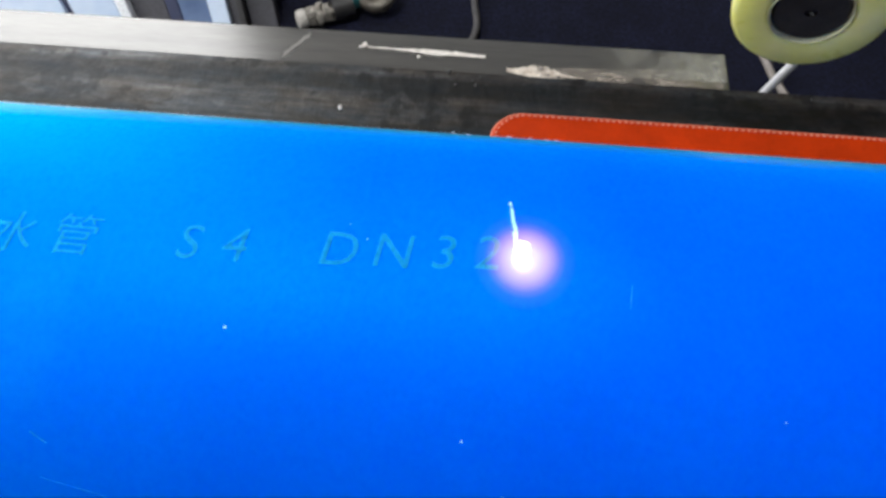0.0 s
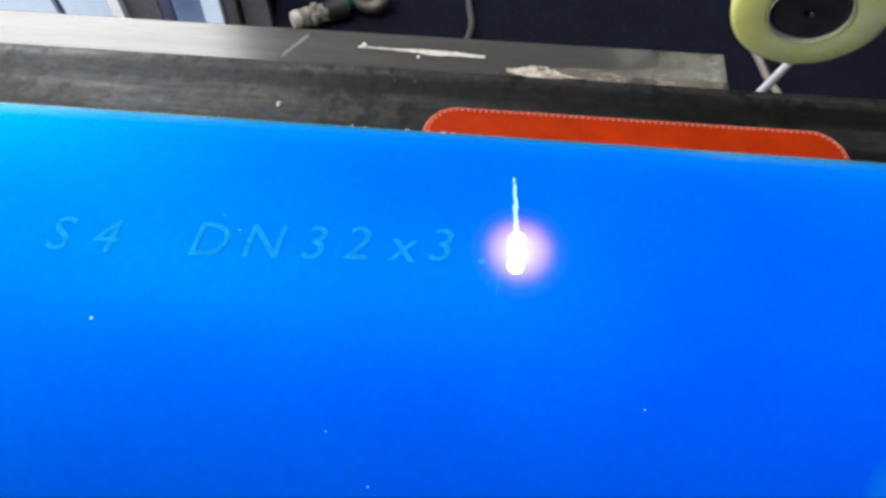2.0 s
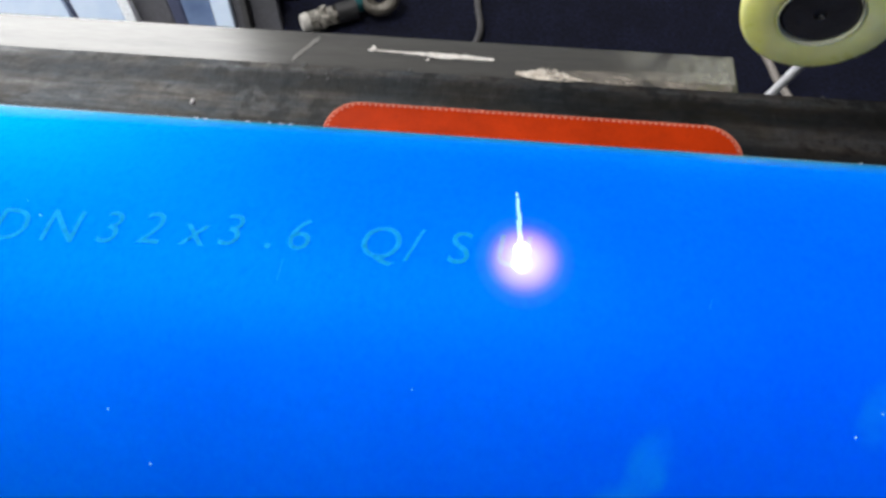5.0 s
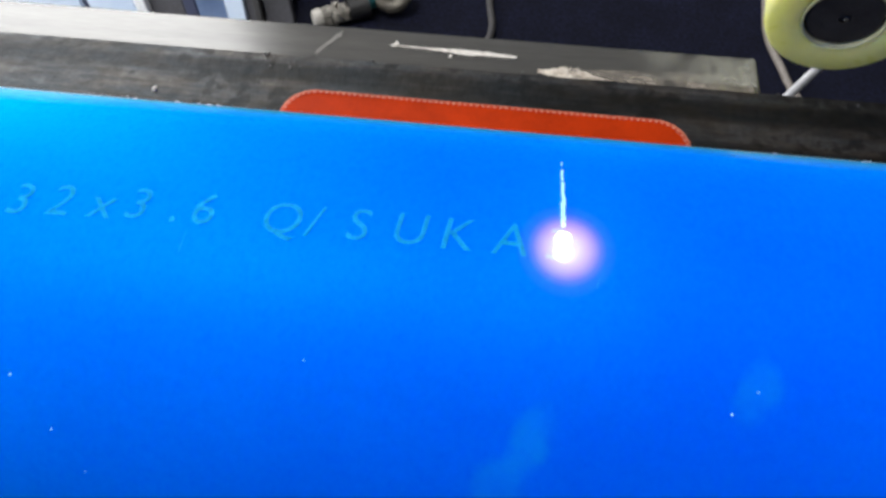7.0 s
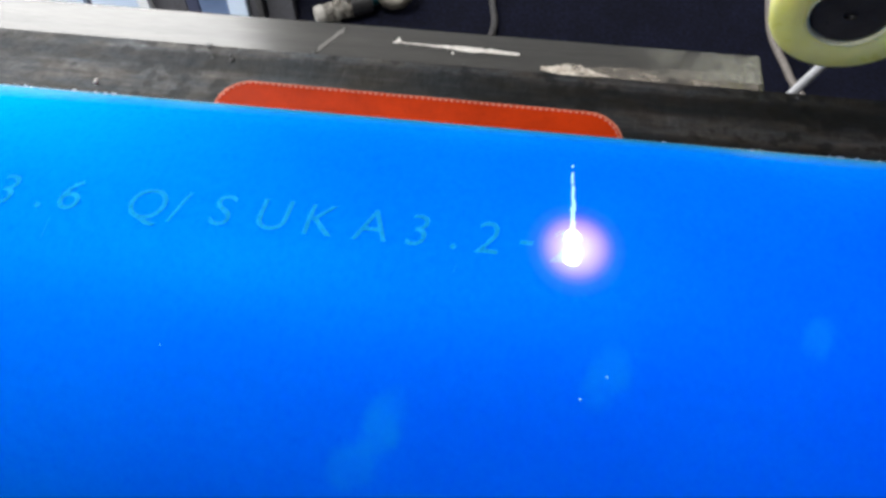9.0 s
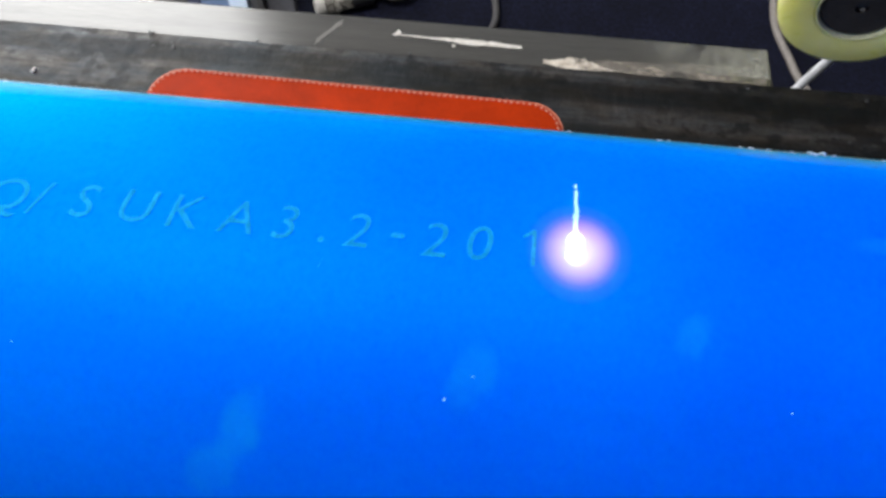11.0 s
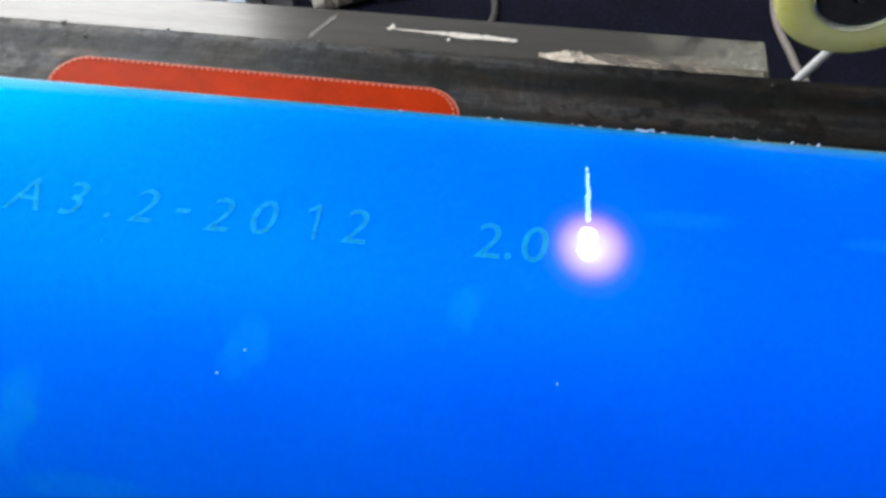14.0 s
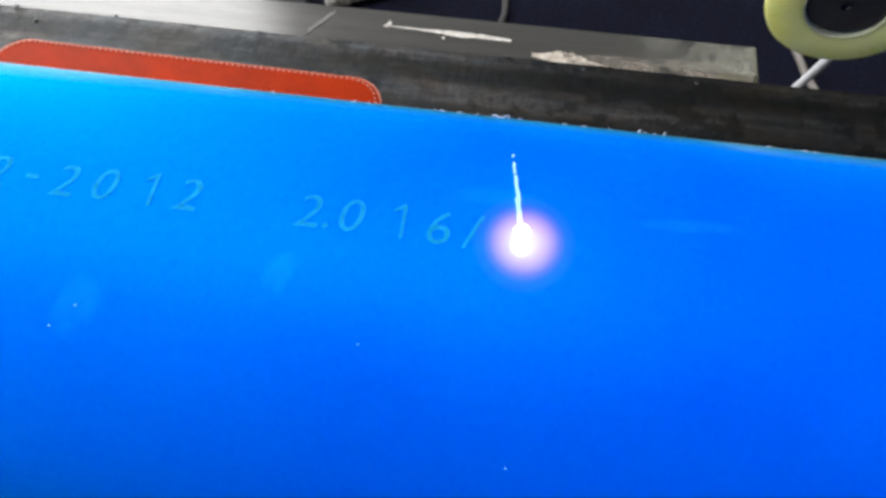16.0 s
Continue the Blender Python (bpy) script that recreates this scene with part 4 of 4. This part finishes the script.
def machine_console():
    c = thing("machine_console", pose(0, 0.74, FLOOR_Z), "pale blue enamelled machine console with a sloping panelled front", "machine console")
    # slope added to the upright front so that its panels catch more light
    slope = pose(0, 0, 0, -45, 0, 0)

    def panel(name, x0, x1, depth, mat):
        # the fronts fan out towards the top
        bm = box(x0, x1, depth, depth + 0.02, 0.0 if depth == 0 else 0.02, 0.6, 0.002)
        for v in bm.verts:
            v.co.x -= (v.co.z - 0.04) * min(max(0.26 - (v.co.x + 0.40) * 1.1, 0.24), 0.62)
        part(name, bm, mat, c, at=slope)

    panel("pale_panel", -1.3, -0.684, 0.0, PANEL_PALE)
    panel("seam", -0.683, -0.671, 0.008, PANEL_NAVY)
    panel("pale_panel", -0.670, -0.590, 0.0, PANEL_PALE)
    panel("edge_strip", -0.588, -0.569, -0.003, PANEL_WHITE)
    panel("recessed_plate", -0.567, -0.510, 0.012, PANEL_DARK)
    panel("navy_strip", -0.508, -0.487, 0.008, PANEL_NAVY)
    panel("blue_panel", -0.485, -0.437, 0.006, PANEL_BLUE)
    panel("pale_strip", -0.435, -0.404, 0.0, PANEL_PALE)
    panel("grey_strip", -0.402, -0.389, 0.008, PANEL_DARK)
    panel("black_post", -0.388, -0.377, 0.0, BLACK)
    panel("grey_panel", -0.375, -0.33, 0.015, PANEL_DARK)
    part("back_frame", box(-1.3, -0.32, 0.49, 0.55, 0.0, 0.40, 0.004), PANEL_DARK, c)
    part("base", box(-1.3, -0.32, 0.10, 0.489, 0.0, 0.03, 0.003), PANEL_DARK, c)
    return c


machine_console()


# ---- what moves ----
def travel(t):
    for (t0, s0), (t1, s1) in zip(TRAVEL, TRAVEL[1:]):
        if t0 <= t <= t1:
            return s0 + (s1 - s0) * (t - t0) / (t1 - t0)
    return TRAVEL[-1][1]


def spot(t):
    for (t0, x0, y0), (t1, x1, y1) in zip(SPOT, SPOT[1:]):
        if t0 <= t <= t1:
            u = (t - t0) / (t1 - t0)
            return x0 + (x1 - x0) * u, y0 + (y1 - y0) * u
    return SPOT[-1][1:]


# the laser burns in these stretches (seconds)
BURNS = [(0.0, 0.33), (0.47, 1.13), (1.57, 2.23), (2.77, 7.13), (7.47, 8.13), (8.47, 9.03), (9.17, 11.23), (12.57, 14.03), (14.47, 15.33), (15.57, 16.0)]
# in these its glowing streak is gone
NO_STREAK = [(0.47, 0.53), (1.07, 1.13), (8.47, 8.53), (13.17, 13.23), (14.47, 14.53)]
# seconds, lean of the streak in degrees, how far it is drawn back
STREAK = [(0.0, 9, 0.0038), (0.2, 8, 0.0030), (0.5, 7, 0.0055), (1.0, 7, 0.0), (1.5, 1, 0.0085), (1.6, 1, 0.0085), (1.7, 5, 0.0060), (1.8, 5, 0.0), (2.0, 3, -0.0004), (2.2, 3, 0.0030), (2.8, 4, 0.0078), (2.9, 7, 0.0020), (3.0, 7, 0.0005), (3.2, 7, 0.0030), (3.5, 4, 0.0015),
          (4.0, 5, 0.0), (6.5, 4, 0.0025), (6.8, 1, 0.001), (7.0, 1, -0.0010), (7.5, 0, 0.0060), (8.0, 0, 0.0), (9.0, 0, 0.0006), (12.7, 0, 0.0030), (13.0, 0, 0.0010), (13.5, 0, 0.0006),
          (14.0, 0, -0.0012), (15.0, 1, 0.0012), (15.3, 2, 0.0080), (15.8, 7, 0.0018), (16.0, 9, 0.0)]
FAR_SPANS = [(0.5, 0.6), (0.9, 1.0), (2.9, 3.0), (4.0, 4.1), (6.7, 7.0), (7.9, 8.0), (8.8, 9.0), (13.4, 13.5), (15.9, 16.0)]
STEP = 0.0334


def motions():
    for ob in (BELT_THING, PIPE):
        home = ob.matrix_basis.copy()
        walk(ob, [(t, Matrix.Translation((-s, 0, 0)) @ home) for t, s in TRAVEL])
    # the case turns a little as it rides along
    home = CASE.matrix_basis.copy()
    walk(CASE, [(t, Matrix.Translation((-d, 0.0012 * min(t / 4, 1), 0)) @ home @ pose(0, 0, 0, 0, 0, -0.7 * min(max((t - 4) / 8, 0), 1))) for t, d in TRAVEL])
    # the crumb creeps a little on the belt
    walk(CRUMB, [(0.0, pose(-0.032, 0.1212, 0.0005)), (4.0, pose(-0.032, 0.1208, 0.0005)), (12.0, pose(-0.0310, 0.1190, 0.0005)), (16.0, pose(-0.0310, 0.1190, 0.0005))])
    # the flash stands on the pipe while it burns and is sunk inside it while it is out
    rows = []
    for a, b in BURNS:
        if a > 0:
            rows += [(a - STEP, pose(*spot(a), R))]
        marks = [a] + [t for t in (0.5 * k for k in range(33)) if a + 0.05 < t < b - 0.05] + [b]
        for t in marks:
            x, y = spot(t)
            rows.append((t, pose(x, y, AXIS + math.sqrt(R * R - y * y))))
        if b < 16:
            rows.append((b + STEP, pose(*spot(b), R)))
    walk(FLASH, rows)
    # the lower spot parts from the upper one while upright strokes are burnt
    apart = {4.0: -0.0032, 2.0: -0.0036, 13.0: -0.0032, 6.5: 0.0006, 7.5: -0.0032, 14.5: 0.0002, 0.3: -0.0024, 0.5: -0.0008, 8.5: 0.0002, 0.6: -0.0030, 0.7: -0.0026, 3.0: -0.0046, 3.1: -0.0034, 3.2: -0.0034, 3.3: -0.0032, 4.1: -0.0024, 6.6: -0.0030, 6.7: -0.0030, 7.6: -0.0028, 7.7: -0.0030,
             7.8: -0.0026, 8.6: -0.0028, 8.7: -0.0026, 9.0: -0.0026, 10.0: -0.0030, 10.7: -0.0028, 12.6: -0.0030, 12.7: -0.0032, 12.8: -0.0028, 13.1: -0.0030, 13.4: -0.0044, 13.5: -0.0050,
             14.8: -0.0028, 14.9: -0.0030, 15.7: -0.0030, 15.8: -0.0040, 15.9: -0.0036}
    rows = [(0.1 * k, pose(0, apart.get(round(0.1 * k, 1), -0.0014 if k % 3 else -0.0008), -0.0001 if k in (5, 11, 85) else 0.0002)) for k in range(161)]
    walk(LOW_CORE, rows)
    # how the streak leans (degrees) and draws back over the pipe (metres)
    def streak_bend(t):
        for (t0, d0, s0), (t1, d1, s1) in zip(STREAK, STREAK[1:]):
            if t0 <= t <= t1:
                u = (t - t0) / (t1 - t0)
                return d0 + (d1 - d0) * u, s0 + (s1 - s0) * u
        return STREAK[-1][1:]

    def streak(t, sink=0.0):
        lean, back = streak_bend(t)
        return Matrix.Translation((0, 0, -R - sink)) @ pose(0, 0, 0, math.degrees(back / R), 0, 0) @ Matrix.Translation((0, 0, R)) @ pose(0, 0, 0, 0, 0, lean)

    def shown(t, spans):
        return any(a - 0.001 <= t <= b + 0.001 for a, b in spans)

    marks = sorted({round(0.1 * k, 3) for k in range(161)})
    walk(MAIN_STREAK, [(t, streak(t, 0.012 if shown(t, NO_STREAK) else 0.0)) for t in marks])
    walk(FAR_STREAK, [(t, streak(t, 0.0 if shown(t, FAR_SPANS) else 0.014)) for t in marks])
    home = SIDE_STREAK.matrix_basis.copy()
    walk(SIDE_STREAK, [(t, home if shown(t, [(7.9, 8.0), (15.7, 15.8)]) else Matrix.Translation((0, 0, -0.008)) @ home) for t in marks])
    # the side spot flares up beside the flash once and above its weakest moments
    flares = {0.5: (0.0002, 0.0034, -0.00060), 7.9: (0.0034, -0.0012, 0.0002), 8.0: (0.0034, -0.0012, 0.0002), 8.5: (0.0, 0.0050, -0.00068)}
    walk(SIDE_CORE, [(t, pose(*flares.get(t, (0.0017, 0.0, -0.008)))) for t in marks])
    # in its weakest moments only the lower spot burns
    for ob in (TOP_CORE, HALO):
        home = ob.matrix_basis.copy()
        sunk = Matrix.Translation((0, 0, -0.008)) @ home
        rows = [(0.0, home)]
        for a, b in ((0.47, 0.53), (1.07, 1.13), (8.47, 8.53)):
            rows += [(a - STEP, home), (a, sunk), (b, sunk), (b + STEP, home)]
        walk(ob, rows + [(16.0, home)])
    # each sign comes up as the laser passes it
    for (ob, home), (ch, x, a) in zip(ENGRAVED, SIGNS):
        burn = next((0.1 * k for k in range(161) if x - travel(0.1 * k) < spot(0.1 * k)[0] - 0.0008), 16.0)
        if burn < 0.15:
            continue
        out, sunk = Matrix.Translation(home), Matrix.Translation(home - Vector((0, home.y, home.z)).normalized() * 0.0012)
        rows = [(0.0, sunk), (max(burn - 0.1, 0.05), sunk), (burn, out)]
        walk(ob, rows + ([(16.0, out)] if burn < 15.9 else []))


motions()
